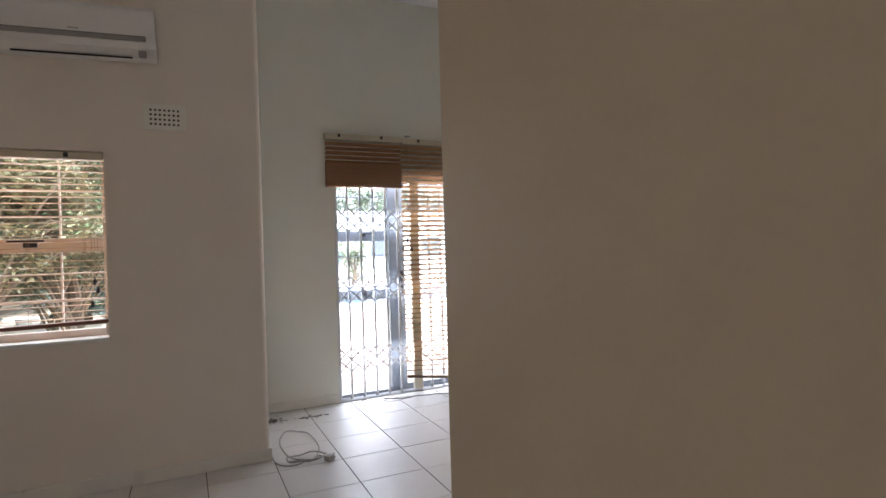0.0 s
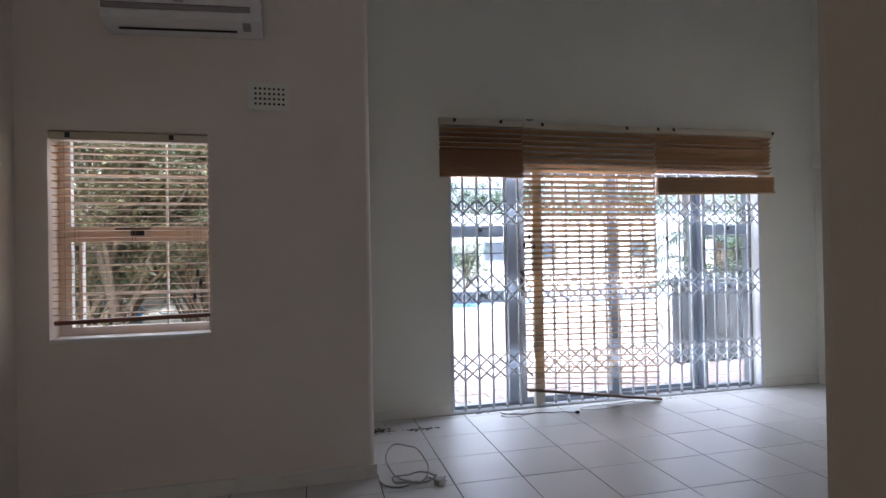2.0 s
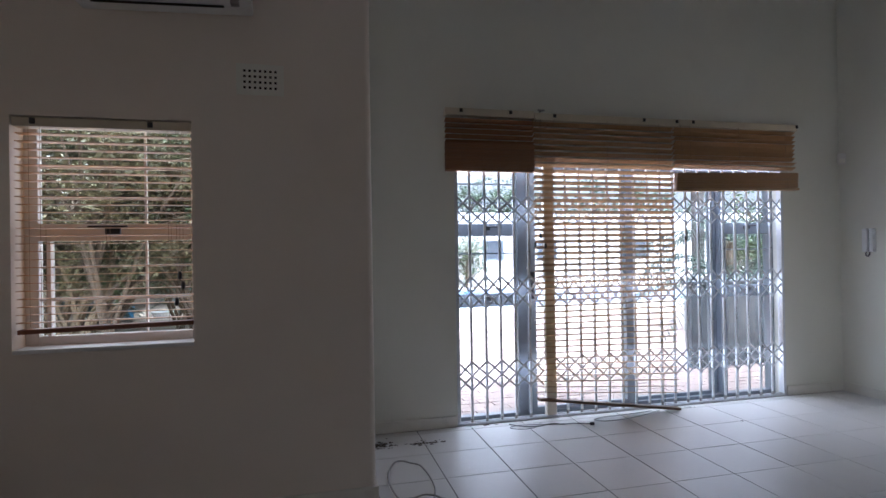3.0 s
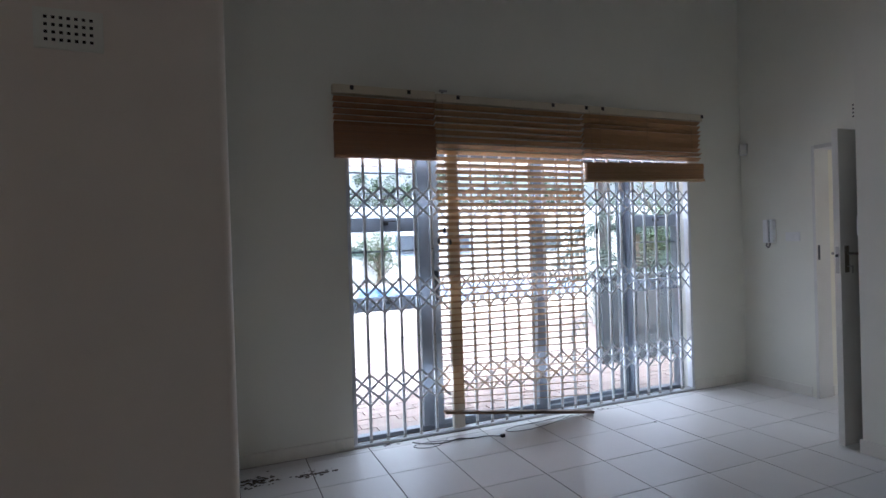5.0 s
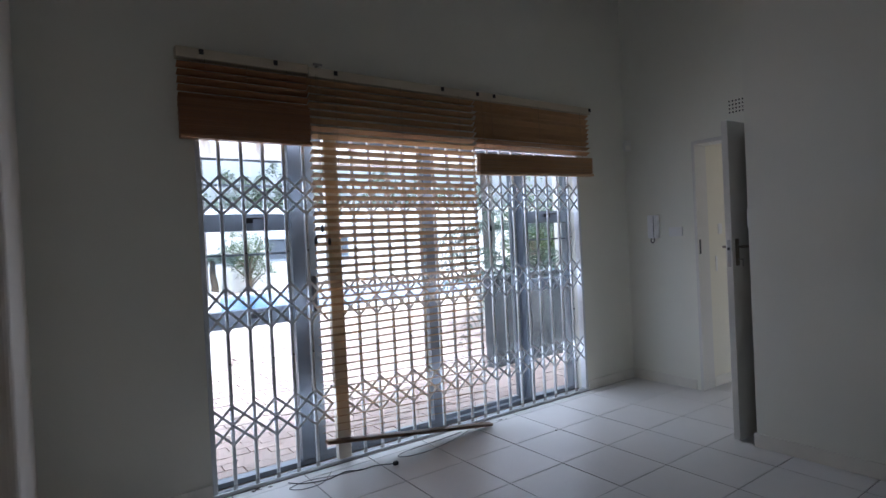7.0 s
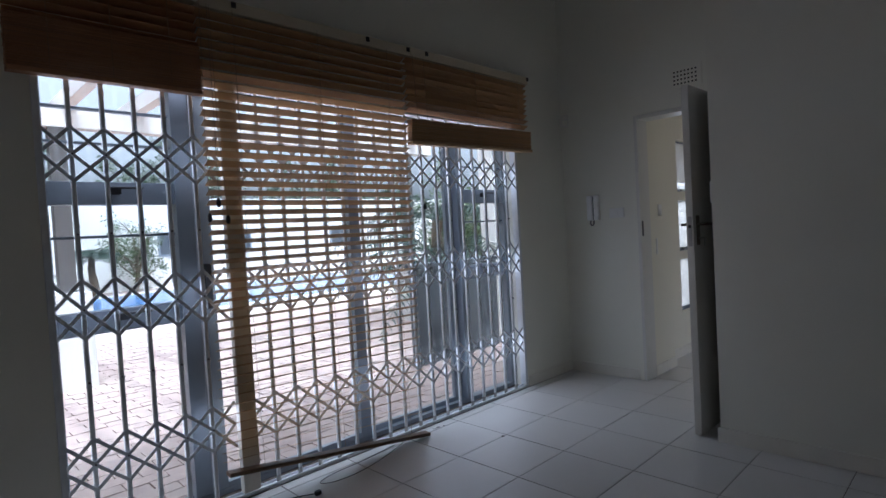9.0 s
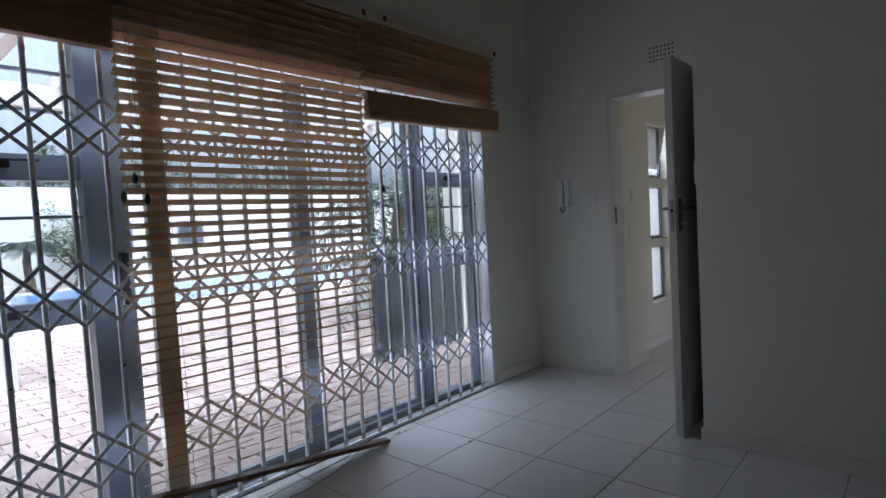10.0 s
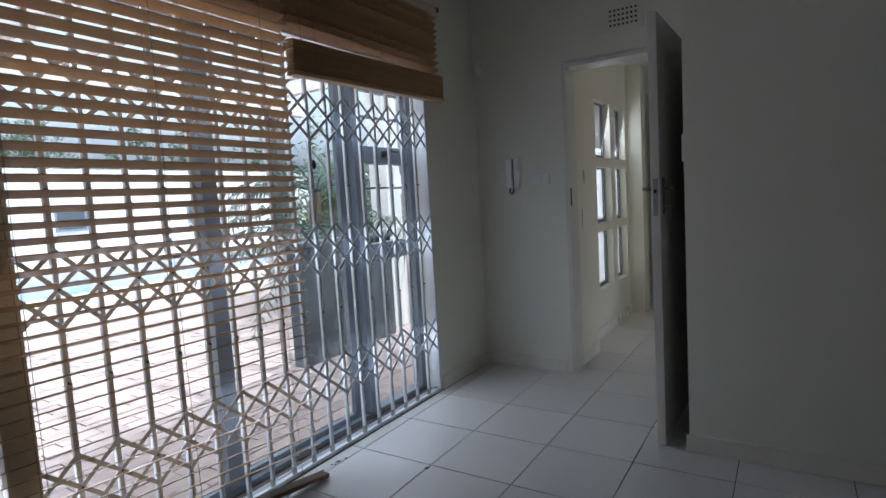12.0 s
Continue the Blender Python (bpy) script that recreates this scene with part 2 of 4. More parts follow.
# ---- mesh tools ----
def box(bm, x0, x1, y0, y1, z0, z1, m=None, bevel=0.0):
    """A box between the given bounds, its edges rounded by bevel, carried by m."""
    r = bmesh.ops.create_cube(bm, size=1.0)
    vs = r["verts"]
    for v in vs:
        v.co = Vector((x0 + (v.co.x + 0.5) * (x1 - x0), y0 + (v.co.y + 0.5) * (y1 - y0), z0 + (v.co.z + 0.5) * (z1 - z0)))
    if bevel:
        es = list({e for v in vs for e in v.link_edges})
        out = bmesh.ops.bevel(bm, geom=es, offset=bevel, segments=1 if bevel < 0.003 else 2, affect="EDGES", profile=0.6)
        vs = list({v for f in out["faces"] for v in f.verts} | {v for v in vs if v.is_valid})
    if m is not None:
        bmesh.ops.transform(bm, matrix=m, verts=vs)
    return vs


def tube(bm, a, b, r0, r1=None, n=10, caps=True):
    """A round bar from a to b."""
    a, b = Vector(a), Vector(b)
    d = b - a
    m = Matrix.Translation((a + b) / 2) @ d.to_track_quat("Z", "Y").to_matrix().to_4x4()
    return bmesh.ops.create_cone(bm, cap_ends=caps, segments=n, radius1=r0, radius2=r0 if r1 is None else r1, depth=d.length, matrix=m)["verts"]


def sweep(bm, pts, r, n=7):
    """A cable of radius r through the points."""
    pts = [Vector(p) for p in pts]
    rings = []
    for i, p in enumerate(pts):
        d = (pts[min(i + 1, len(pts) - 1)] - pts[max(i - 1, 0)]).normalized()
        u = d.cross(Vector((0, 0, 1)) if abs(d.z) < 0.9 else Vector((1, 0, 0))).normalized()
        w = d.cross(u)
        rr = r[i] if isinstance(r, (list, tuple)) else r
        rings.append([bm.verts.new(p + rr * (math.cos(2 * math.pi * k / n) * u + math.sin(2 * math.pi * k / n) * w)) for k in range(n)])
    for a, b in zip(rings, rings[1:]):
        for k in range(n):
            bm.faces.new((a[k], a[(k + 1) % n], b[(k + 1) % n], b[k]))
    bm.faces.new(rings[0][::-1])
    bm.faces.new(rings[-1])


def smooth_line(pts, per=8):
    """Catmull-Rom line through the points."""
    pts = [Vector(p) for p in pts]
    out = []
    for i in range(len(pts) - 1):
        p0, p1, p2, p3 = pts[max(i - 1, 0)], pts[i], pts[i + 1], pts[min(i + 2, len(pts) - 1)]
        for k in range(per):
            t = k / per
            out.append(0.5 * (2 * p1 + (p2 - p0) * t + (2 * p0 - 5 * p1 + 4 * p2 - p3) * t * t + (3 * p1 - p0 - 3 * p2 + p3) * t ** 3))
    return out + [pts[-1]]


def mesh_of(name, bm, mat, smooth=False):
    me = bpy.data.meshes.new(name)
    bmesh.ops.recalc_face_normals(bm, faces=bm.faces)
    bm.to_mesh(me)
    bm.free()
    me.materials.append(mat)
    if smooth:
        me.shade_smooth()
    return me


def thing(name, at, label, category, group=""):
    """An Empty at the base of a thing, to carry its parts."""
    ob = new(name)
    ob.empty_display_size = 0.1
    ob.location = at
    return tagged(ob, label, category, group)


def hang(ob, parent):
    ob.parent = parent
    ob.matrix_parent_inverse = Matrix.Translation(parent.location).inverted() if parent.parent is None else Matrix()
    return ob


def part(name, bm, mat, parent, label="", smooth=False):
    """One mesh part, drawn in world coordinates, under a thing or a part."""
    ob = hang(new(name, mesh_of(name, bm, mat, smooth)), parent)
    return tagged(ob, label) if label else ob


def piece(name, me, m, parent):
    """One of many alike pieces that share a mesh, at the world pose m."""
    ob = hang(new(name, me), parent)
    ob.matrix_basis = m
    return ob


def solo(name, bm, mat, at, label, category, group="", smooth=False):
    """A thing of one single mesh, with its origin at its base."""
    bmesh.ops.translate(bm, verts=bm.verts, vec=-Vector(at))
    ob = new(name, mesh_of(name, bm, mat, smooth))
    ob.location = at
    return tagged(ob, label, category, group)


def structure(name, bm, mat, label="", category="wall"):
    return tagged(new(name, mesh_of(name, bm, mat)), label, category, kind="structure")


def wall_x(bm, x0, x1, y0, y1, z0, z1, holes):
    """A wall along x with rectangular openings (xa, xb, za, zb), in order of x."""
    x = x0
    for xa, xb, za, zb in holes:
        box(bm, x, xa, y0, y1, z0, z1)
        if za > z0:
            box(bm, xa, xb, y0, y1, z0, za)
        if zb < z1:
            box(bm, xa, xb, y0, y1, zb, z1)
        x = xb
    box(bm, x, x1, y0, y1, z0, z1)


# ---- plan ----
Y_WIN, Y_SLD, X_RET, X_DOOR, X_RIGHT, X_LEFT = 6.17, 7.27, 1.05, 5.53, 4.62, -0.80
Y_BACK, TOP, Y_REC, Y_PIL, X_PIL = -1.4, 3.75, 5.742, 3.05, 0.905
OX0, OX1, OZ = 1.81, 4.885, 2.04
WX0, WX1, WZ0, WZ1 = -0.648, 0.145, 0.893, 2.025
DY0, DY1, DZ = 5.84, 6.60, 2.078

bm = bmesh.new()
wall_x(bm, X_LEFT - 0.23, X_RET - 0.23, Y_WIN, Y_WIN + 0.23, 0, TOP, [(WX0, WX1, WZ0, WZ1)])
structure("wall_window", bm, M_WARMLITWALL, "white plastered wall round a small window, tinted for warm light")
bm = bmesh.new()
box(bm, X_RET - 0.23, X_RET, Y_WIN, Y_SLD + 0.23, 0, TOP)
corner = [e for e in bm.edges if all(v.co.x > X_RET - 0.01 and v.co.y < Y_WIN + 0.01 for v in e.verts)]
bmesh.ops.bevel(bm, geom=corner, offset=0.03, segments=5, affect="EDGES", profile=0.5)
structure("wall_return", bm, M_WARMLITWALL, "white plastered return wall with a rounded corner, tinted for warm light")
bm = bmesh.new()
wall_x(bm, X_RET, X_DOOR, Y_SLD, Y_SLD + 0.23, 0, TOP, [(OX0, OX1, 0, OZ)])
structure("wall_sliding_door", bm, M_WALL, "white plastered wall round a wide sliding door")
bm = bmesh.new()
box(bm, X_DOOR, X_DOOR + 0.15, DY1, Y_SLD + 0.23, 0, TOP)
box(bm, X_DOOR, X_DOOR + 0.15, DY0, DY1, DZ, TOP)
box(bm, X_DOOR, X_DOOR + 0.15, Y_REC, DY0, 0, TOP)
structure("wall_door", bm, M_WALL, "white plastered wall with an inner doorway")
bm = bmesh.new()
box(bm, X_RIGHT, X_DOOR + 0.15, Y_REC - 0.18, Y_REC, 0, TOP)
box(bm, X_RIGHT, X_RIGHT + 0.2, Y_BACK, Y_REC - 0.18, 0, TOP)
structure("wall_right", bm, M_WALL, "plain white plastered wall beside the door recess")
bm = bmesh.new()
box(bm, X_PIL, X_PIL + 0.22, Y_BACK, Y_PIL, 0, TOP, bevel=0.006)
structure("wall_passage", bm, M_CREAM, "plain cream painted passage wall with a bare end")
bm = bmesh.new()
box(bm, X_LEFT - 0.23, X_LEFT, Y_BACK, Y_WIN, 0, TOP)
structure("wall_left", bm, M_WARMLITWALL, "plain white plastered side wall")
bm = bmesh.new()
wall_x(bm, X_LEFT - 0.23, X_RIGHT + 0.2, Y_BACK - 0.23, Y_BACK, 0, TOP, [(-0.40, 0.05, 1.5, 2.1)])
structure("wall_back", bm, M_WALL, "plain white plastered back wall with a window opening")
bm = bmesh.new()
box(bm, X_LEFT - 0.23, X_DOOR + 0.15, Y_BACK - 0.23, Y_SLD + 0.23, TOP, TOP + 0.2)
structure("ceiling", bm, M_CEIL, "plain white painted ceiling", "ceiling")

# passage behind the inner door
CX1, CY1, CZ = 7.55, 6.70, 2.42
bm = bmesh.new()
box(bm, X_DOOR + 0.15, 6.09, DY1, DY1 + 0.25, 0, CZ)
box(bm, 5.90, 6.09, DY1 + 0.25, CY1 + 0.2, 0, CZ)
PX = [(6.52, 6.97), (7.11, 7.48)]
PZ = [(0.39, 0.885), (0.955, 1.43), (1.51, 1.99)]
wall_x(bm, 6.09, CX1, CY1, CY1 + 0.2, 0, CZ, [(PX[0][0], PX[0][1], PZ[0][0], PZ[2][1]), (PX[1][0], PX[1][1], PZ[0][0], PZ[2][1])])
for xa, xb in PX:
    for za, zb in ((PZ[0][1], PZ[1][0]), (PZ[1][1], PZ[2][0])):
        box(bm, xa, xb, CY1, CY1 + 0.2, za, zb)
structure("wall_passage_window", bm, M_CORR, "pale yellow wall with six small window panes")
bm = bmesh.new()
box(bm, CX1, CX1 + 0.2, 6.56, CY1 + 0.2, 0, CZ)
box(bm, 9.6, 9.8, 5.3, 7.1, 0, CZ)
box(bm, CX1 + 0.2, 9.6, 6.9, 7.1, 0, CZ)
# unseen opening added here to let daylight brighten the passage
wall_x(bm, X_DOOR + 0.15, 9.8, 5.1, 5.3, 0, CZ, [(6.3, 6.9, 0, 2.1)])
box(bm, X_DOOR + 0.15, X_DOOR + 0.17, 5.3, Y_REC, 0, CZ)
structure("wall_passage_end", bm, M_CORR, "pale yellow plain passage walls with an added unseen opening")
bm = bmesh.new()
box(bm, X_DOOR + 0.15, 9.8, 5.1, 7.1, CZ, CZ + 0.1)
# unseen eave outside, added to keep sun out of that opening
box(bm, 5.7, 8.0, 3.4, 5.1, 2.15, 2.25)
structure("ceiling_passage", bm, M_CEIL, "low white passage ceiling with an added unseen eave outside", "ceiling")

# skirting
bm = bmesh.new()
SK, SH = 0.012, 0.085
box(bm, X_LEFT, X_RET + SK, Y_WIN - SK, Y_WIN + 0.03, 0, SH, bevel=0.002)
box(bm, X_RET - 0.01, X_RET + SK, Y_WIN + 0.03, Y_SLD, 0, SH, bevel=0.002)
box(bm, X_RET + SK, OX0 - 0.005, Y_SLD - SK, Y_SLD, 0, SH, bevel=0.002)
box(bm, OX1 + 0.005, X_DOOR, Y_SLD - SK, Y_SLD, 0, SH, bevel=0.002)
box(bm, X_DOOR - SK, X_DOOR, DY1 + 0.05, Y_SLD - SK, 0, SH, bevel=0.002)
box(bm, X_RIGHT - SK, X_RIGHT, Y_BACK, Y_REC + SK, 0, SH, bevel=0.002)
box(bm, X_DOOR + 0.17, 6.09, DY1 - SK, DY1, 0, SH, bevel=0.002)
box(bm, 6.09, CX1, CY1 - SK, CY1, 0, SH, bevel=0.002)
structure("baseboard", bm, M_TRIM, "worn off-white skirting with scuffed top edge", "baseboard")

# floor slab under the tiles
bm = bmesh.new()
box(bm, X_LEFT - 0.23, X_DOOR + 0.15, Y_BACK - 0.23, Y_SLD + 0.23, -0.15, -0.005)
box(bm, X_DOOR + 0.15, 9.8, 5.1, 7.1, -0.15, -0.005)
floor = structure("floor", bm, M_GROUT, "off-white ceramic floor tiles with dark joints", "floor")


# ---- window in the wall ----
def cottage_window(at):
    w = tagged(thing("window_1", at, "", ""), "small pinkish white window with glazing bars", "window", kind="structure")
    y0, y1 = Y_WIN + 0.13, Y_WIN + 0.18
    x0, x1, z0, z1 = WX0, WX1, WZ0 + 0.02, WZ1
    bm = bmesh.new()
    box(bm, x0, x0 + 0.06, y0, y1, z0, z1, bevel=0.003)
    box(bm, x0 + 0.095, x0 + 0.113, y0 + 0.002, y1 - 0.002, z0 + 0.046, 1.429, bevel=0.003)
    box(bm, x1 - 0.03, x1, y0, y1, z0, z1, bevel=0.003)
    box(bm, x0 + 0.06, x1 - 0.03, y0, y1, z0, z0 + 0.045, bevel=0.003)
    box(bm, x0 + 0.06, x1 - 0.03, y0, y1, z1 - 0.03, z1, bevel=0.003)
    box(bm, x0 + 0.06, x1 - 0.03, y0 - 0.006, y1, 1.43, 1.515, bevel=0.003)
    part("window_frame", bm, M_WINFRAME, w)
    bm = bmesh.new()
    box(bm, x0, x1, Y_WIN + 0.002, y1, WZ0 + 0.001, WZ0 + 0.02, bevel=0.003)
    part("window_sill", bm, M_PLASTIC, w)
    bm = bmesh.new()
    box(bm, -0.111, -0.101, y0 + 0.015, y1 - 0.01, z0 + 0.045, 1.43, bevel=0.002)
    box(bm, -0.111, -0.101, y0 + 0.015, y1 - 0.01, 1.515, z1 - 0.03, bevel=0.002)
    part("glazing_bar", bm, M_WINFRAME, w)
    for z in (1.80, 1.645, 1.30, 1.135):
        bm = bmesh.new()
        box(bm, x0 + 0.06, x1 - 0.03, y0 + 0.012, y1 - 0.012, z - 0.005, z + 0.005, bevel=0.002)
        part("glazing_bar", bm, M_WINFRAME, w)
    for za, zb in ((z0 + 0.045, 1.43), (1.515, z1 - 0.03)):
        bm = bmesh.new()
        box(bm, x0 + 0.06, x1 - 0.03, y0 + 0.028, y0 + 0.032, za, zb)
        part("pane", bm, M_GLASS, w).visible_shadow = False
    bm = bmesh.new()
    box(bm, -0.285, -0.215, y0 - 0.024, y0 - 0.006, 1.462, 1.502, bevel=0.003)
    box(bm, -0.36, -0.18, y0 - 0.036, y0 - 0.024, 1.492, 1.506, bevel=0.002)
    part("latch", bm, M_BLACK, w, "dark metal window latch")


cottage_window((-0.25, Y_WIN + 0.15, WZ0))


# ---- wide aluminium door with side lights ----
def sliding_door(at):
    d = tagged(thing("door_1", at, "", ""), "grey aluminium sliding door with glazed side lights", "sliding door", kind="structure")
    ya, yb = Y_SLD + 0.12, Y_SLD + 0.19
    bm = bmesh.new()
    box(bm, OX0, OX0 + 0.05, ya, yb, 0.0, OZ, bevel=0.003)
    box(bm, OX1 - 0.05, OX1, ya, yb, 0.0, OZ, bevel=0.003)
    box(bm, OX0 + 0.05, OX1 - 0.05, ya, yb, OZ - 0.018, OZ, bevel=0.003)
    box(bm, OX0 + 0.05, OX1 - 0.05, ya, yb, 0.0, 0.029, bevel=0.003)
    part("frame", bm, M_ALU, d)
    for xa, xb in ((2.36, 2.44), (4.30, 4.36)):
        bm = bmesh.new()
        box(bm, xa, xb, ya - 0.012, yb + 0.003, 0.035, OZ - 0.018, bevel=0.003)
        part("mullion", bm, M_ALU, d)
    for x0, x1 in ((OX0 + 0.05, 2.36), (4.36, OX1 - 0.05)):
        side = part("side_light", boxed(x0, x1, ya + 0.005, yb - 0.005, [(0.90, 1.00), (1.465, 1.565)]), M_ALU, d)
        for z in (1.885, 1.735, 1.325):
            bm = bmesh.new()
            box(bm, x0, x1, ya + 0.02, yb - 0.025, z - 0.006, z + 0.006, bevel=0.001)
            part("glazing_bar", bm, M_ALU, side)
        for za, zb in ((0.035, 0.90), (1.00, 1.465), (1.565, OZ - 0.018)):
            bm = bmesh.new()
            box(bm, x0, x1, ya + 0.034, ya + 0.038, za, zb)
            part("pane", bm, M_GLASS, side).visible_shadow = False
        xm = (x0 + x1) / 2
        for z in (0.965, 1.525):
            bm = bmesh.new()
            box(bm, xm - 0.03, xm + 0.02, ya - 0.022, ya + 0.004, z - 0.015, z + 0.015, bevel=0.003)
            box(bm, xm - 0.02, xm + 0.11, ya - 0.03, ya - 0.02, z + 0.008, z + 0.018, bevel=0.002)
            part("stay_handle", bm, M_BLACK, side, "black window stay handle")
    for x0, x1, yo in ((2.45, 3.43, 0.0), (3.36, 4.29, 0.034)):
        yy0, yy1 = ya + yo, ya + yo + 0.03
        leaf = part("door_leaf", framed(x0, x1, yy0, yy1, 0.030, OZ - 0.019, 0.075, 0.030), M_ALU, d)
        bm = bmesh.new()
        box(bm, x0 + 0.075, x1 - 0.075, yy0 + 0.012, yy0 + 0.016, 0.060, OZ - 0.028)
        part("pane", bm, M_GLASS, leaf).visible_shadow = False
    bm = bmesh.new()
    box(bm, 2.47, 2.50, ya - 0.03, ya, 0.95, 1.17, bevel=0.004)
    part("door_pull", bm, M_BLACK, d, "black door pull with lock")


def boxed(x0, x1, y0, y1, rails):
    bm = bmesh.new()
    for z0, z1 in rails:
        box(bm, x0, x1, y0, y1, z0, z1, bevel=0.003)
    return bm


def framed(x0, x1, y0, y1, z0, z1, stile, rail):
    bm = bmesh.new()
    box(bm, x0, x0 + stile, y0, y1, z0, z1, bevel=0.003)
    box(bm, x1 - stile, x1, y0, y1, z0, z1, bevel=0.003)
    box(bm, x0 + stile, x1 - stile, y0, y1, z0, z0 + rail, bevel=0.003)
    box(bm, x0 + stile, x1 - stile, y0, y1, z1 - rail * 0.3, z1, bevel=0.003)
    return bm


sliding_door((3.35, Y_SLD + 0.15, 0))

# ---- folding security gate ----
BANDS = ((0.27, 0.485), (0.90, 1.145), (1.555, 1.775))
Y_GATE = Y_SLD + 0.022


def strap(length):
    bm = bmesh.new()
    box(bm, -length / 2, length / 2, -0.002, 0.002, -0.0075, 0.0075, bevel=0.0012)
    return mesh_of("lattice_strap", bm, M_GATE)


def gate_leaf(label, xs, post=None, ends=(0, 0)):
    g = thing("security_gate", ((xs[0] + xs[-1]) / 2, Y_GATE, 0.0), label, "security gate", "folding gate leaves")
    bm = bmesh.new()
    box(bm, -0.0088, 0.0088, -0.009, 0.008, 0.035, 2.022, bevel=0.002)
    for z in (0.16, 0.70, 1.36, 1.92):
        box(bm, -0.0100, 0.0100, -0.0105, 0.0, z, z + 0.022, bevel=0.001)
    bar = mesh_of("bar", bm, M_GATE)
    for x in xs[ends[0]:len(xs) - ends[1]]:
        piece("bar", bar, Matrix.Translation((x, Y_GATE, 0)), g)
    bm = bmesh.new()
    tube(bm, (0, 0, 0.008), (0, 0, 0.045), 0.012, n=10)
    foot = mesh_of("roller_foot", bm, M_STEEL)
    for x in xs[1:-1]:
        piece("roller_foot", foot, Matrix.Translation((x, Y_GATE, 0)), g)
    bm = bmesh.new()
    tube(bm, (0, -0.0205, 0), (0, -0.0085, 0), 0.0042, 0.005, n=8)
    rivet = mesh_of("rivet", bm, M_RIVET)
    for x in xs[1:-1]:
        for z in [0.72, 1.335] + [(a + b) / 2 for a, b in BANDS]:
            piece("rivet", rivet, Matrix.Translation((x, Y_GATE, z)), g)
    straps = {}
    for z0, z1 in BANDS:
        h = (z1 - z0) / 2
        for xa, xb in zip(xs, xs[1:]):
            key = (round(h, 3), round(xb - xa, 3))
            if key not in straps:
                straps[key] = strap(math.hypot(h, xb - xa) + 0.012)
            for i in range(2):
                a = math.atan2(h, xb - xa)
                for s, dy in ((1, -0.0115), (-1, -0.0165)):
                    piece("lattice_strap", straps[key], pose((xa + xb) / 2, Y_GATE + dy, z0 + h * (i + 0.5)) @ Matrix.Rotation(-s * a, 4, "Y"), g)
    if post:
        bm = bmesh.new()
        box(bm, post[0], post[1], Y_GATE - 0.02, Y_GATE + 0.02, 0.02, 2.022, bevel=0.004)
        part("lock_post", bm, M_POST, g, "wide flat locking post")
    return g


gate_leaf("narrow white steel trellis gate closed before glass", [1.8245] + [1.935 + 0.1222 * i for i in range(5)] + [2.53], ends=(1, 1))
gate_leaf("wide white steel trellis gate with lattice bands", [2.621 + 0.1257 * i for i in range(18)] + [4.872], (2.552, 2.640), ends=(0, 1))
for cx in (OX0 + 0.001, OX1 - 0.026):
    bm = bmesh.new()
    box(bm, cx, cx + 0.025, Y_GATE - 0.024, Y_GATE + 0.03, 0.022, 2.021, bevel=0.003)
    solo("gate_channel", bm, M_GATE, (cx, Y_GATE, 0.02), "white steel side channel fixed to the wall edge", "gate channel", "gate channels")
bm = bmesh.new()
for za, zb in ((0.0, 0.006),):
    box(bm, OX0, OX1, Y_GATE - 0.025, Y_GATE + 0.025, za, zb, bevel=0.001)
box(bm, OX0, OX1, Y_GATE - 0.025, Y_GATE - 0.021, 0.006, 0.02, bevel=0.001)
box(bm, OX0, OX1, Y_GATE + 0.021, Y_GATE + 0.025, 0.006, 0.02, bevel=0.001)
solo("gate_track", bm, M_GATE, (3.35, Y_GATE, 0), "white metal floor track under the trellis gate", "gate track")
bm = bmesh.new()
box(bm, OX0, OX1, Y_GATE - 0.025, Y_GATE + 0.025, 2.022, OZ, bevel=0.002)
solo("gate_top_rail", bm, M_GATE, (3.35, Y_GATE, 2.022), "white steel top rail of the trellis gate", "gate rail")


# ---- wooden venetian blinds ----
def slat_mesh(width, mat, depth=0.05, thick=0.003):
    bm = bmesh.new()
    box(bm, -width / 2, width / 2, -depth / 2, depth / 2, -thick / 2, thick / 2, bevel=0.001)
    return mesh_of("slat", bm, mat)


def headrail(b, x0, x1, y0, y1, z0, z1, clips):
    bm = bmesh.new()
    box(bm, x0, x1, y0, y1, z0, z1, bevel=0.002)
    h = part("headrail", bm, M_HEAD, b, "cream wooden headrail")
    for x in clips:
        bm = bmesh.new()
        box(bm, x - 0.012, x + 0.012, y0 - 0.006, y0 + 0.01, z1 - 0.032, z1 - 0.004, bevel=0.002)
        part("bracket", bm, M_BLACK, h, "black bracket clip")


def cord(b, pts, tassel=True):
    bm = bmesh.new()
    sweep(bm, pts, 0.0012, 5)
    c = part("cord", bm, M_CORD, b)
    if tassel:
        bm = bmesh.new()
        e = Vector(pts[-1])
        for za, zb, ra, rb in ((0.0, -0.010, 0.004, 0.009), (-0.010, -0.030, 0.009, 0.011), (-0.030, -0.042, 0.011, 0.006)):
            tube(bm, e + Vector((0, 0, zb)), e + Vector((0, 0, za)), rb, ra, 10)
        part("tassel", bm, M_BLACK, c, "dark wooden cord tassel")


YB = Y_SLD - 0.035
HZ0, HZ1 = 2.385, 2.44


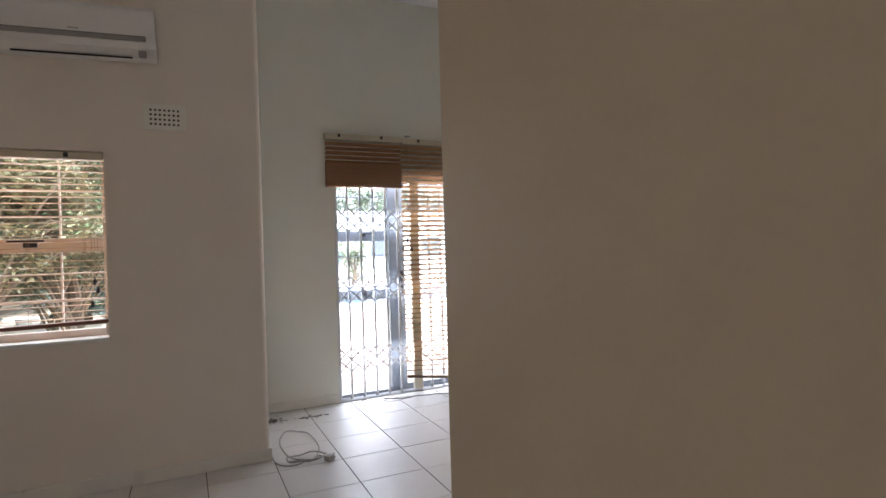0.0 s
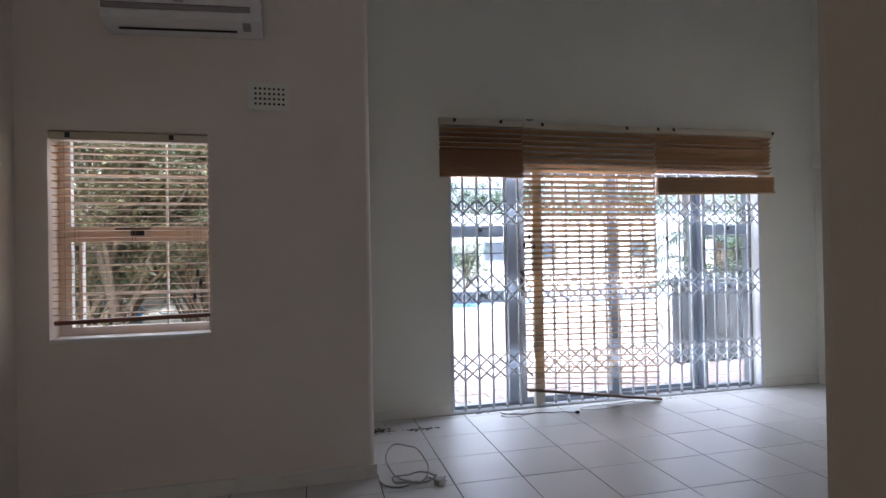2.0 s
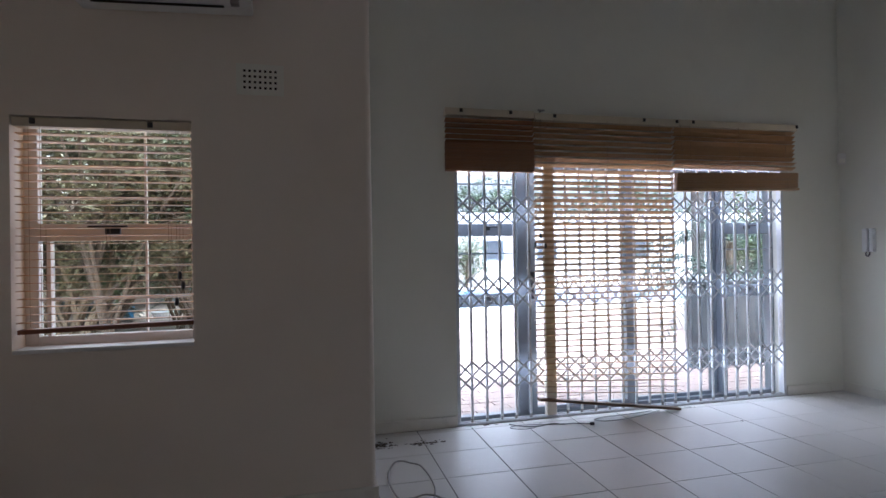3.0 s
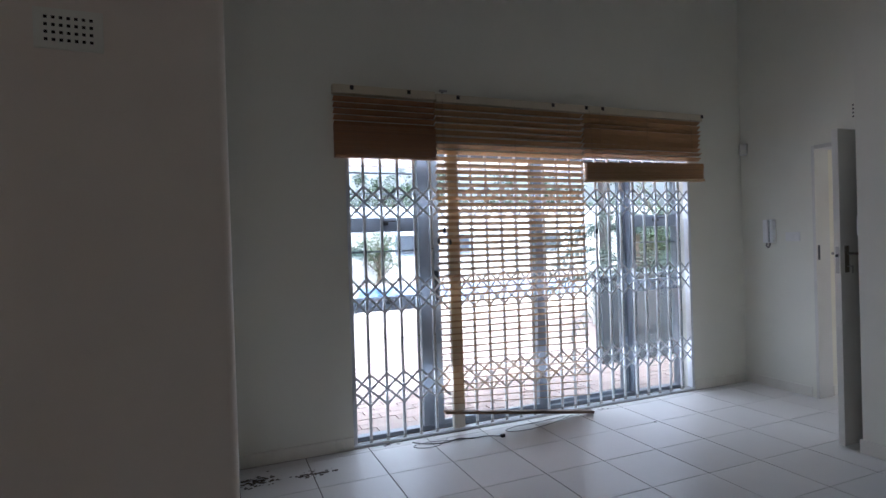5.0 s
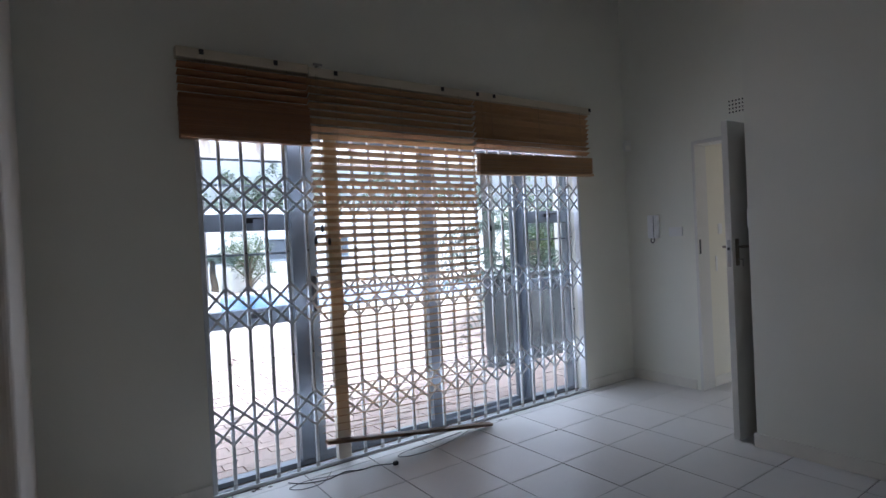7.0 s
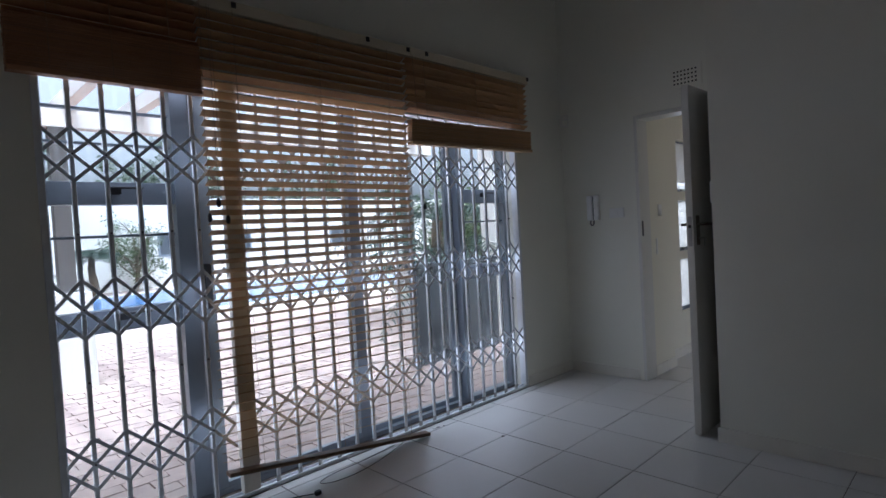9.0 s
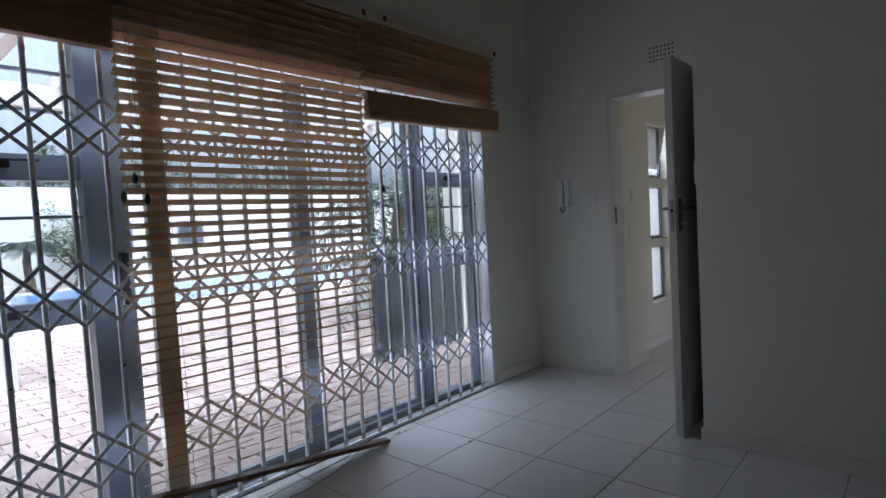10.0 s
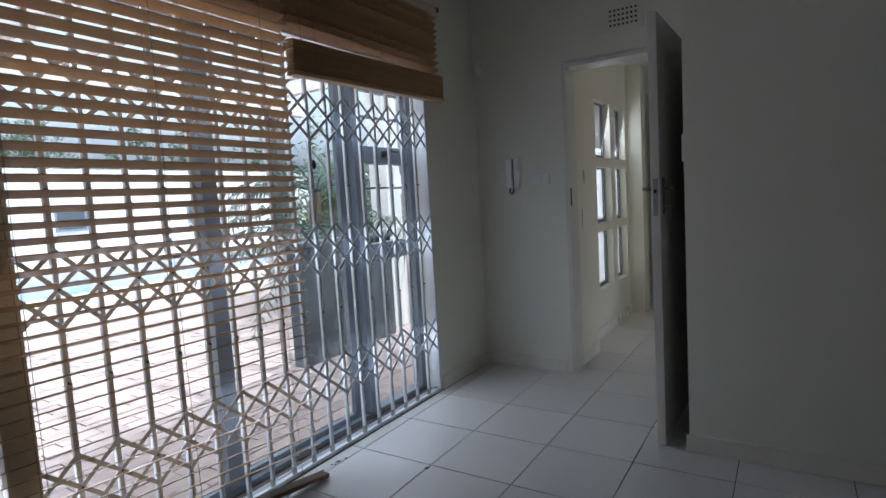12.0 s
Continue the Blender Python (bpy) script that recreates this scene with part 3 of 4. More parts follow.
def raised_blind():
    x0, x1 = 1.731, 2.455
    b = thing("venetian_blind", ((x0 + x1) / 2, YB, HZ1), "wooden venetian blind pulled up into a stack, browned for shade", "blind", "door blinds")
    headrail(b, x0, x1, YB - 0.028, YB + 0.03, HZ0, HZ1, (1.857, 2.258))
    # slats of the raised stack take the shade-darkened wood
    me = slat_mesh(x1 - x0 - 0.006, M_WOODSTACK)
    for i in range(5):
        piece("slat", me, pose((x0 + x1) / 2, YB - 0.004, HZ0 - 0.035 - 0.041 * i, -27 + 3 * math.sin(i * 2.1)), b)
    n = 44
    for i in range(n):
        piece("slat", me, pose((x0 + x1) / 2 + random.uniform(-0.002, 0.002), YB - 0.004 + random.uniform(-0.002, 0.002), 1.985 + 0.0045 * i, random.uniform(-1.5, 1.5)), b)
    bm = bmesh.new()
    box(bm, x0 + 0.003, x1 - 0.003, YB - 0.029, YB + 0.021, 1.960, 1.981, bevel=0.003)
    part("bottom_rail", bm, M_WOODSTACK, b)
    for x in (1.87, 2.09, 2.32):
        cord(b, [(x, YB - 0.031, HZ0), (x, YB - 0.031, 2.2), (x, YB - 0.031, 1.98)], False)


def lowered_blind():
    x0, x1 = 2.450, 3.720
    xm = (x0 + x1) / 2
    b = thing("venetian_blind", (xm, YB, HZ1), "pale wooden venetian blind let down with open slats", "blind", "door blinds")
    headrail(b, x0 + 0.009, 3.768, YB - 0.028, YB + 0.03, HZ0 - 0.012, HZ1 - 0.010, (2.630, 3.435, 3.748))
    me = slat_mesh(x1 - x0 - 0.006, M_WOOD)
    # upper slats of this same blind, shade against the wall in their colour
    top = slat_mesh(x1 - x0 - 0.006, M_WOODDIM)
    n = 47
    for i in range(n):
        z = 2.347 - 0.0467 * i
        low = max(0.0, (i - 31) / 15.0)
        drop = 0.072 * low ** 1.6
        piece("slat", top if i < 7 else me, pose(xm + random.uniform(-0.004, 0.004), YB - 0.004 + random.uniform(-0.0015, 0.0015), z - drop * 0.35,
                               -27 + 8 * min(1.0, max(0.0, (i - 20) / 14)) + random.uniform(-2.0, 2.0)) @ Matrix.Rotation(math.atan2(drop * 1.3, x1 - x0) + random.uniform(-0.0012, 0.0012), 4, "Y"), b)
    bm = bmesh.new()
    box(bm, -0.62, 0.62, -0.027, 0.027, -0.010, 0.010, pose(3.062, YB - 0.062, 0.097, 0, 0, -2.6) @ Matrix.Rotation(math.atan2(0.158, 1.22), 4, "Y"), bevel=0.003)
    part("bottom_rail", bm, M_DARKRAIL, b, "brown wooden bottom rail hanging askew")
    for x, z in ((2.62, 0.165), (3.09, 0.10), (3.57, 0.04)):
        for dy in (-0.03, 0.023):
            cord(b, [(x, YB + dy, HZ0), (x, YB + dy, 1.2), (x, YB + dy - 0.03, z)], False)
    cord(b, [(2.495, YB - 0.034, HZ0), (2.495, YB - 0.036, 1.8), (2.490, YB - 0.036, 1.48)])
    cord(b, [(2.505, YB - 0.034, HZ0), (2.51, YB - 0.036, 1.8), (2.530, YB - 0.036, 1.40)])
    cord(b, [(2.462, YB - 0.034, HZ0), (2.45, YB - 0.036, 1.8), (2.444, YB - 0.036, 1.41)])
    cord(b, [(3.775, YB - 0.034, HZ0), (3.80, YB - 0.036, 1.8), (3.81, YB - 0.036, 1.45)])


def broken_blind():
    x0, x1 = 3.722, 4.982
    xm = (x0 + x1) / 2
    b = thing("venetian_blind", (xm, YB, HZ1), "half-raised wooden venetian blind with sagging broken stack", "blind", "door blinds")
    headrail(b, 3.772, x1 + 0.008, YB - 0.028, YB + 0.03, HZ0 - 0.010, HZ1 - 0.008, (3.908, 4.985))
    me = slat_mesh(x1 - x0 - 0.02, M_WOODDIM)
    for i in range(9):
        piece("slat", me, pose(xm + random.uniform(-0.008, 0.006), YB - 0.004, HZ0 - 0.032 - 0.039 * i, -30 + random.uniform(-14, 9)) @ Matrix.Rotation(random.uniform(-0.006, 0.006), 4, "Y"), b)
    stack = slat_mesh(x1 - x0 - 0.016, M_WOODDIM)
    for i in range(29):
        piece("slat", stack, pose(xm - 0.004 + random.uniform(-0.005, 0.005), YB - 0.026 + random.uniform(-0.003, 0.003), 1.857 + 0.0046 * i, random.uniform(-2, 2)) @ Matrix.Rotation(-0.018, 4, "Y"), b)
    bm = bmesh.new()
    box(bm, -0.628, 0.628, -0.026, 0.026, -0.010, 0.010, pose(xm, YB - 0.026, 1.842) @ Matrix.Rotation(-0.018, 4, "Y"), bevel=0.003)
    part("bottom_rail", bm, M_WOOD, b)
    for x in (3.87, 4.36, 4.85):
        cord(b, [(x, YB - 0.032, HZ0), (x, YB - 0.042, 2.05), (x, YB - 0.052, 1.85)], False)


def window_blind():
    x0, x1 = WX0 + 0.006, WX1 - 0.006
    xm, y = (x0 + x1) / 2, Y_WIN + 0.045
    b = thing("venetian_blind", (xm, y, WZ1), "pale wooden venetian blind lowered with open slats", "blind", "window blind")
    headrail(b, x0, x1, y - 0.04, y + 0.03, 1.975, 2.018, (-0.555, -0.045))
    me = slat_mesh(x1 - x0 - 0.006, M_WOODDIM)
    for i in range(25):
        piece("slat", me, pose(xm + random.uniform(-0.003, 0.003), y, 1.945 - 0.0378 * i, -0.5 + random.uniform(-1.5, 1.5)), b)
    bm = bmesh.new()
    box(bm, -(x1 - x0) / 2, (x1 - x0) / 2, -0.026, 0.026, -0.011, 0.011, pose(xm + 0.01, y - 0.006, 1.003) @ Matrix.Rotation(-0.018, 4, "Y"), bevel=0.003)
    part("bottom_rail", bm, M_RAILWOOD, b, "reddish brown bottom rail hanging slightly askew")
    for x in (-0.53, -0.25, 0.03):
        for dy in (-0.028, 0.027):
            cord(b, [(x, y + dy, 1.98), (x, y + dy, 1.5), (x, y + dy, 1.01)], False)
    for x, z in ((0.085, 1.27), (0.10, 1.22), (0.07, 1.14)):
        cord(b, [(x, y - 0.034, 1.98), (x, y - 0.036, 1.6), (x - 0.004, y - 0.036, z)])
    cord(b, [(-0.575, y - 0.034, 1.98), (-0.575, y - 0.034, 1.5), (-0.575, y - 0.034, 1.02)], False)


bm = bmesh.new()
box(bm, 2.492, 2.552, Y_SLD - 0.05, Y_SLD - 0.042, 2.448, 2.462, bevel=0.002)
tube(bm, (2.530, Y_SLD, 2.455), (2.530, Y_SLD - 0.042, 2.455), 0.006)
solo("curtain_bracket", bm, M_STEEL, (2.53, Y_SLD, 2.455), "small grey metal bracket screwed to the wall", "bracket")

raised_blind()
lowered_blind()
broken_blind()
window_blind()


# ---- fittings ----
def air_conditioner():
    x0, x1, z0, z1, y = -0.335, 0.452, 2.580, 2.86, Y_WIN
    a = thing("air_conditioner", ((x0 + x1) / 2, y, z0), "white split air conditioner unit mounted on wall", "air conditioner")
    bm = bmesh.new()
    prof = [(y, z0), (y - 0.10, z0 - 0.004), (y - 0.175, z0 + 0.035), (y - 0.195, z0 + 0.10), (y - 0.195, z1 - 0.04), (y - 0.175, z1 - 0.008), (y - 0.14, z1), (y, z1)]
    l = [bm.verts.new((x0, *p)) for p in prof]
    r = [bm.verts.new((x1, *p)) for p in prof]
    bm.faces.new(l)
    bm.faces.new(r[::-1])
    for i in range(len(prof)):
        j = (i + 1) % len(prof)
        bm.faces.new((l[i], r[i], r[j], l[j]))
    bmesh.ops.bevel(bm, geom=list(bm.edges), offset=0.006, segments=2, affect="EDGES")
    body = part("body", bm, M_PLASTIC, a)
    bm = bmesh.new()
    box(bm, x0 + 0.012, x1 - 0.05, y - 0.1965, y - 0.18, z0 + 0.070, z0 + 0.094, bevel=0.002)
    part("grille", bm, M_STRIP, body, "grey intake strip")
    bm = bmesh.new()
    box(bm, x0 + 0.012, x1 - 0.05, y - 0.1975, y - 0.185, z0 + 0.0945, z0 + 0.0985)
    part("seam", bm, M_GREYPLASTIC, body)
    bm = bmesh.new()
    box(bm, -0.33, 0.33, -0.003, 0.003, -0.021, 0.021, pose((x0 + x1) / 2 - 0.02, y - 0.1825, z0 + 0.046, 17), bevel=0.002)
    part("flap", bm, M_PLASTIC, body, "closed air flap")
    bm = bmesh.new()
    box(bm, x0 + 0.07, x1 - 0.13, y - 0.118, y - 0.10, z0 - 0.006, z0 - 0.001)
    part("slot", bm, M_HOLE, body)
    bm = bmesh.new()
    box(bm, x1 - 0.095, x1 - 0.055, y - 0.158, y - 0.12, z0 - 0.006, z0 + 0.04, bevel=0.003)
    part("display", bm, M_STRIP, body, "small grey indicator panel")
    bm = bmesh.new()
    box(bm, 0.02, 0.07, y - 0.1965, y - 0.194, z0 + 0.112, z0 + 0.118)
    part("badge", bm, M_STRIP, body)
    # hung a little out of level
    pivot = Matrix.Translation((x1, y, z0))
    a.matrix_world = pivot @ Matrix.Rotation(radians(-2.2), 4, "Y") @ pivot.inverted() @ Matrix.Translation(((x0 + x1) / 2, y, z0))


air_conditioner()


def wall_vent(m, label, cols=7, rows=4):
    v = thing("wall_vent", m.translation, label, "wall vent", "air vents")
    w, h = 0.235, 0.16
    bm = bmesh.new()
    box(bm, -w / 2, w / 2, -0.008, 0.0, -h / 2, h / 2, m, bevel=0.003)
    part("plate", bm, M_WALL, v)
    bm = bmesh.new()
    box(bm, -0.006, 0.006, -0.0095, -0.0075, -0.006, 0.006, bevel=0.001)
    me = mesh_of("hole", bm, M_HOLE)
    for i in range(cols):
        for k in range(rows):
            piece("hole", me, m @ pose((i - (cols - 1) / 2) * 0.0255, 0, (k - (rows - 1) / 2) * 0.029), v)


wall_vent(pose(0.480, Y_WIN, 2.252), "white plaster air vent with small square holes")
wall_vent(pose(X_DOOR, 6.207, 2.286, 0, 0, 90) @ Matrix.Rotation(math.pi, 4, "Z"), "white air vent above the inner doorway")


def door_frame():
    d = tagged(thing("door_2", (X_DOOR + 0.07, (DY0 + DY1) / 2, 0), "", ""), "white painted inner door frame", "door frame", kind="structure")
    for name, b in (("jamb", (X_DOOR - 0.012, X_DOOR + 0.162, DY1 - 0.014, DY1 + 0.012, 0, DZ - 0.005)),
                    ("jamb", (X_DOOR - 0.012, X_DOOR + 0.162, DY0 - 0.012, DY0 + 0.035, 0, DZ - 0.005)),
                    ("lintel", (X_DOOR - 0.010, X_DOOR + 0.160, DY0 + 0.035, DY1 - 0.014, DZ - 0.035, DZ - 0.003))):
        bm = bmesh.new()
        box(bm, *b, bevel=0.004)
        part(name, bm, M_DOOR, d)
    bm = bmesh.new()
    box(bm, X_DOOR + 0.008, X_DOOR + 0.032, DY1 - 0.0165, DY1 - 0.013, 1.14, 1.26, bevel=0.001)
    part("strike_plate", bm, M_BLACK, d, "dark metal strike plate")


door_frame()


def door_leaf():
    tip, hinge = Vector((4.622, 5.886, 0)), Vector((5.49, 5.868, 0))
    d = (hinge - tip).normalized()
    m = Matrix.Translation(tip) @ Matrix.Rotation(math.atan2(d.y, d.x), 4, "Z")
    w = (hinge - tip).length
    leaf = thing("interior_door", tip, "white painted interior door standing open", "door")
    bm = bmesh.new()
    box(bm, 0, w, -0.04, 0.0, 0.008, 2.015, m, bevel=0.002)
    slab = part("slab", bm, M_DOOR, leaf)
    bm = bmesh.new()
    box(bm, -0.0015, 0.002, -0.031, -0.009, 1.10, 1.27, m, bevel=0.0008)
    part("lock_plate", bm, M_STEEL, slab, "steel lock plate on the edge")
    bm = bmesh.new()
    box(bm, -0.014, 0.0, -0.026, -0.014, 1.205, 1.222, m, bevel=0.002)
    part("latch", bm, M_BLACK, slab)
    for s in (-1, 1):
        yb = -0.04 if s < 0 else 0.0
        bm = bmesh.new()
        box(bm, 0.035, 0.072, min(yb, yb + s * 0.007), max(yb, yb + s * 0.007), 1.105, 1.275, m, bevel=0.002)
        h = part("handle_plate", bm, M_BRASS, slab, "dull metal handle plate")
        bm = bmesh.new()
        a, b2, c = m @ Vector((0.053, yb, 1.225)), m @ Vector((0.053, yb + s * 0.045, 1.225)), m @ Vector((0.16, yb + s * 0.045, 1.222))
        sweep(bm, [a, a.lerp(b2, 0.8), b2, b2.lerp(c, 0.2), c], 0.008, 8)
        part("lever", bm, M_BRASS, h, smooth=True)
    bm = bmesh.new()
    tube(bm, m @ Vector((0.053, -0.075, 1.145)), m @ Vector((0.053, -0.047, 1.145)), 0.004, n=8)
    box(bm, 0.045, 0.061, -0.078, -0.075, 1.10, 1.15, m, bevel=0.001)
    part("key", bm, M_STEEL, slab, "small key left in the lock")
    for z in (0.25, 1.75):
        bm = bmesh.new()
        tube(bm, m @ Vector((w + 0.006, -0.002, z)), m @ Vector((w + 0.006, -0.002, z + 0.10)), 0.006)
        part("hinge", bm, M_STEEL, slab)


door_leaf()


def intercom():
    y, z = 6.985, 1.385
    t = thing("intercom_phone", (X_DOOR, y, z), "white intercom handset hanging on the wall", "intercom")
    bm = bmesh.new()
    box(bm, X_DOOR - 0.028, X_DOOR, y - 0.045, y + 0.045, z - 0.10, z + 0.105, bevel=0.006)
    box(bm, X_DOOR - 0.042, X_DOOR - 0.026, y - 0.046, y - 0.012, z - 0.10, z + 0.105, bevel=0.007)
    base = part("base", bm, M_PHONE, t)
    bm = bmesh.new()
    box(bm, X_DOOR - 0.05, X_DOOR - 0.028, y - 0.002, y + 0.046, z - 0.10, z + 0.105, bevel=0.008)
    part("handset", bm, M_PHONE, base)
    bm = bmesh.new()
    box(bm, X_DOOR - 0.0295, X_DOOR - 0.0275, y - 0.0125, y - 0.0015, z - 0.095, z + 0.10)
    part("groove", bm, M_BLACK, base)
    bm = bmesh.new()
    sweep(bm, smooth_line([(X_DOOR - 0.03, y + 0.02, z - 0.095), (X_DOOR - 0.035, y + 0.022, z - 0.125), (X_DOOR - 0.028, y + 0.010, z - 0.14), (X_DOOR - 0.02, y + 0.002, z - 0.125), (X_DOOR - 0.015, y + 0.002, z - 0.10)]), 0.006, 7)
    part("coiled_cord", bm, M_GREYPLASTIC, t, smooth=True)


intercom()


def plate(name, m, w, h, label, category, rocker=True):
    s = thing(name, m.translation, label, category)
    bm = bmesh.new()
    box(bm, -w / 2, w / 2, -0.009, 0, -h / 2, h / 2, m, bevel=0.002)
    p = part("plate", bm, M_PLASTIC, s)
    if rocker:
        bm = bmesh.new()
        box(bm, -0.011, 0.011, -0.0125, -0.009, -0.018, 0.018, m, bevel=0.002)
        part("rocker", bm, M_PLASTIC, p)


FACE_W = pose(0, 0, 0, 0, 0, -90)
plate("light_switch", pose(X_DOOR, 6.787, 1.335) @ FACE_W, 0.125, 0.078, "flat white light switch on the wall", "light switch")
plate("light_switch", pose(4.66, Y_REC, 1.40, 0, 0, 180), 0.07, 0.12, "white switch plate at the wall corner", "light switch", False)
plate("wall_socket", pose(5.89, DY1, 1.342), 0.06, 0.09, "small white control box on the passage wall", "wall control")
plate("key_hook", pose(5.81, DY1, 1.045), 0.022, 0.13, "narrow dark hook on the passage wall", "hook", False)

s = thing("motion_sensor", (X_DOOR, Y_SLD, 2.14), "small white motion sensor high in the corner", "motion sensor")
bm = bmesh.new()
box(bm, -0.032, 0.032, -0.045, 0.0, -0.05, 0.05, pose(X_DOOR - 0.030, Y_SLD - 0.045, 2.14, 0, 0, -40), bevel=0.012)
body = part("body", bm, M_DOOR, s)
bm = bmesh.new()
box(bm, -0.022, 0.022, -0.052, -0.043, -0.04, 0.0, pose(X_DOOR - 0.030, Y_SLD - 0.045, 2.14, 0, 0, -40), bevel=0.004)
part("lens", bm, M_WALL, body)

# passage window panes
w2 = tagged(thing("window_2", (7.0, CY1 + 0.1, 0.4), "", ""), "six small obscured panes in grey frames", "window", kind="structure")
for xa, xb in PX:
    for k, (za, zb) in enumerate(PZ):
        bm = framed(xa, xb, CY1 + 0.06, CY1 + 0.10, za, zb, 0.03, 0.03)
        fr = part("window_frame", bm, M_ALU, w2)
        bm = bmesh.new()
        box(bm, xa + 0.03, xb - 0.03, CY1 + 0.078, CY1 + 0.082, za + 0.03, zb - 0.012)
        part("pane", bm, M_OBSCURE, fr)
        if k:
            bm = bmesh.new()
            box(bm, (xa + xb) / 2 - 0.03, (xa + xb) / 2 + 0.03, CY1 + 0.045, CY1 + 0.06, za + 0.01, za + 0.03, bevel=0.003)
            part("stay_handle", bm, M_STEEL, fr)


# ---- loose things on the floor ----
def ring_points(cx, cy, rx, ry, a0, a1, n, z=0.006, wob=0.0):
    return [(cx + rx * math.cos(a0 + (a1 - a0) * i / n) * (1 + wob * math.sin(3.1 * i)), cy + ry * math.sin(a0 + (a1 - a0) * i / n), z + 0.006 * (i % 3)) for i in range(n + 1)]


cab = thing("power_cable", (1.25, 6.2, 0), "coiled grey power cable with a plug", "cable")
pts = [(1.07, 6.08, 0.01), (1.10, 6.02, 0.006), (1.18, 5.98, 0.006), (1.27, 6.03, 0.008)]
pts += ring_points(1.27, 6.34, 0.125, 0.33, -1.4, 4.5, 14, wob=0.04)
pts += ring_points(1.27, 6.06, 0.13, 0.07, 3.6, 11.5, 16, z=0.012, wob=0.08)
pts += [(1.35, 6.06, 0.012), (1.385, 5.995, 0.015)]
bm = bmesh.new()
sweep(bm, smooth_line(pts, 5), 0.005, 7)
part("lead", bm, M_CABLE, cab, smooth=True)
bm = bmesh.new()
box(bm, -0.03, 0.03, -0.022, 0.022, 0.0, 0.036, pose(1.40, 5.965, 0.002, 0, 0, 35), bevel=0.007)
plug = part("plug", bm, M_CABLE, cab, "grey moulded plug")
for dx, dy in ((-0.008, -0.01), (0.008, -0.01), (0.0, 0.012)):
    bm = bmesh.new()
    a = pose(1.40, 5.965, 0.002, 0, 0, 35)
    tube(bm, a @ Vector((0.03, dx, 0.018 + dy)), a @ Vector((0.05, dx, 0.018 + dy)), 0.0035, n=8)
    part("pin", bm, M_BRASS, plug)

c2 = thing("loose_wire", (2.55, 7.08, 0), "thin dark wire lying by the gate track", "wire", "loose wires")
bm = bmesh.new()
sweep(bm, smooth_line([(2.20, 7.20, 0.004), (2.27, 7.13, 0.004), (2.40, 7.09, 0.004), (2.52, 7.12, 0.004), (2.60, 7.08, 0.004), (2.70, 7.07, 0.006), (2.80, 7.02, 0.006)], 6), 0.003, 6)
part("lead", bm, M_DARKCABLE, c2, smooth=True)
bm = bmesh.new()
box(bm, 2.79, 2.82, 7.0, 7.022, 0.0, 0.022, bevel=0.004)
part("connector", bm, M_BLACK, c2)
c3 = thing("loose_wire", (3.05, 7.1, 0), "looped thin grey wire lying on the tiles", "wire", "loose wires")
bm = bmesh.new()
sweep(bm, smooth_line([(3.52, 7.19, 0.004), (3.35, 7.12, 0.004), (3.12, 7.06, 0.004), (2.95, 7.06, 0.004), (2.88, 7.11, 0.004), (2.98, 7.15, 0.004), (3.2, 7.16, 0.005), (3.45, 7.195, 0.004)], 6), 0.0021, 6)
part("lead", bm, M_WIRE, c3, smooth=True)
c4 = thing("loose_wire", (2.3, 7.1, 0), "pale thin wire curled beside the gate", "wire", "loose wires")
bm = bmesh.new()
sweep(bm, smooth_line([(2.46, 7.18, 0.004), (2.36, 7.07, 0.004), (2.24, 7.06, 0.004), (2.18, 7.12, 0.004), (2.3, 7.15, 0.004), (2.5, 7.1, 0.004), (2.62, 7.09, 0.004)], 6), 0.0021, 6)
part("lead", bm, M_WIRE, c4, smooth=True)


def debris(at, n, spread, label):
    bm = bmesh.new()
    for _ in range(n):
        x, y = at[0] + random.gauss(0, spread[0]), at[1] + random.gauss(0, spread[1])
        s = random.uniform(0.003, 0.016)
        v = bmesh.ops.create_icosphere(bm, subdivisions=1, radius=s, matrix=pose(x, y, 0.0) @ Matrix.Diagonal((1, random.uniform(0.4, 1), 0.3, 1)))["verts"]
        for k in v:
            k.co += Vector((random.uniform(-1, 1), random.uniform(-1, 1), 0)) * s * 0.3
            k.co.z = max(k.co.z, 0.0) + 0.0005
    return solo("debris", bm, M_DEBRIS, (at[0], at[1], 0), label, "debris", "floor debris")


debris((1.17, 7.03, 0), 90, (0.06, 0.04), "dark crumbled debris in the wall corner")
debris((1.50, 6.98, 0), 60, (0.06, 0.025), "scattered black debris on the tiles")
debris((2.06, 7.235, 0), 7, (0.02, 0.008), "small dark crumbs at the gate track")
debris((3.955, 6.765, 0), 3, (0.004, 0.004), "tiny dark speck on a tile joint")
debris((3.80, 7.20, 0), 8, (0.03, 0.008), "small dark crumbs at the gate track")

# ---- outdoors ----
bm = bmesh.new()
box(bm, -400, 400, Y_SLD + 0.23, 500, -0.30, -0.085)
box(bm, -400, X_RET - 0.23, Y_WIN + 0.23, Y_SLD + 0.23, -0.30, -0.085)
box(bm, -400, X_LEFT - 0.23, -400, Y_WIN + 0.23, -0.30, -0.085)
box(bm, X_LEFT - 0.23, 9.8, -400, Y_BACK - 0.23, -0.30, -0.085)
box(bm, X_RIGHT + 0.2, 9.8, Y_BACK - 0.23, 5.1, -0.30, -0.085)
box(bm, 9.8, 400, -400, Y_SLD + 0.23, -0.30, -0.085)
ground = structure("ground", bm, M_SOIL, "dry sandy garden ground", "ground")


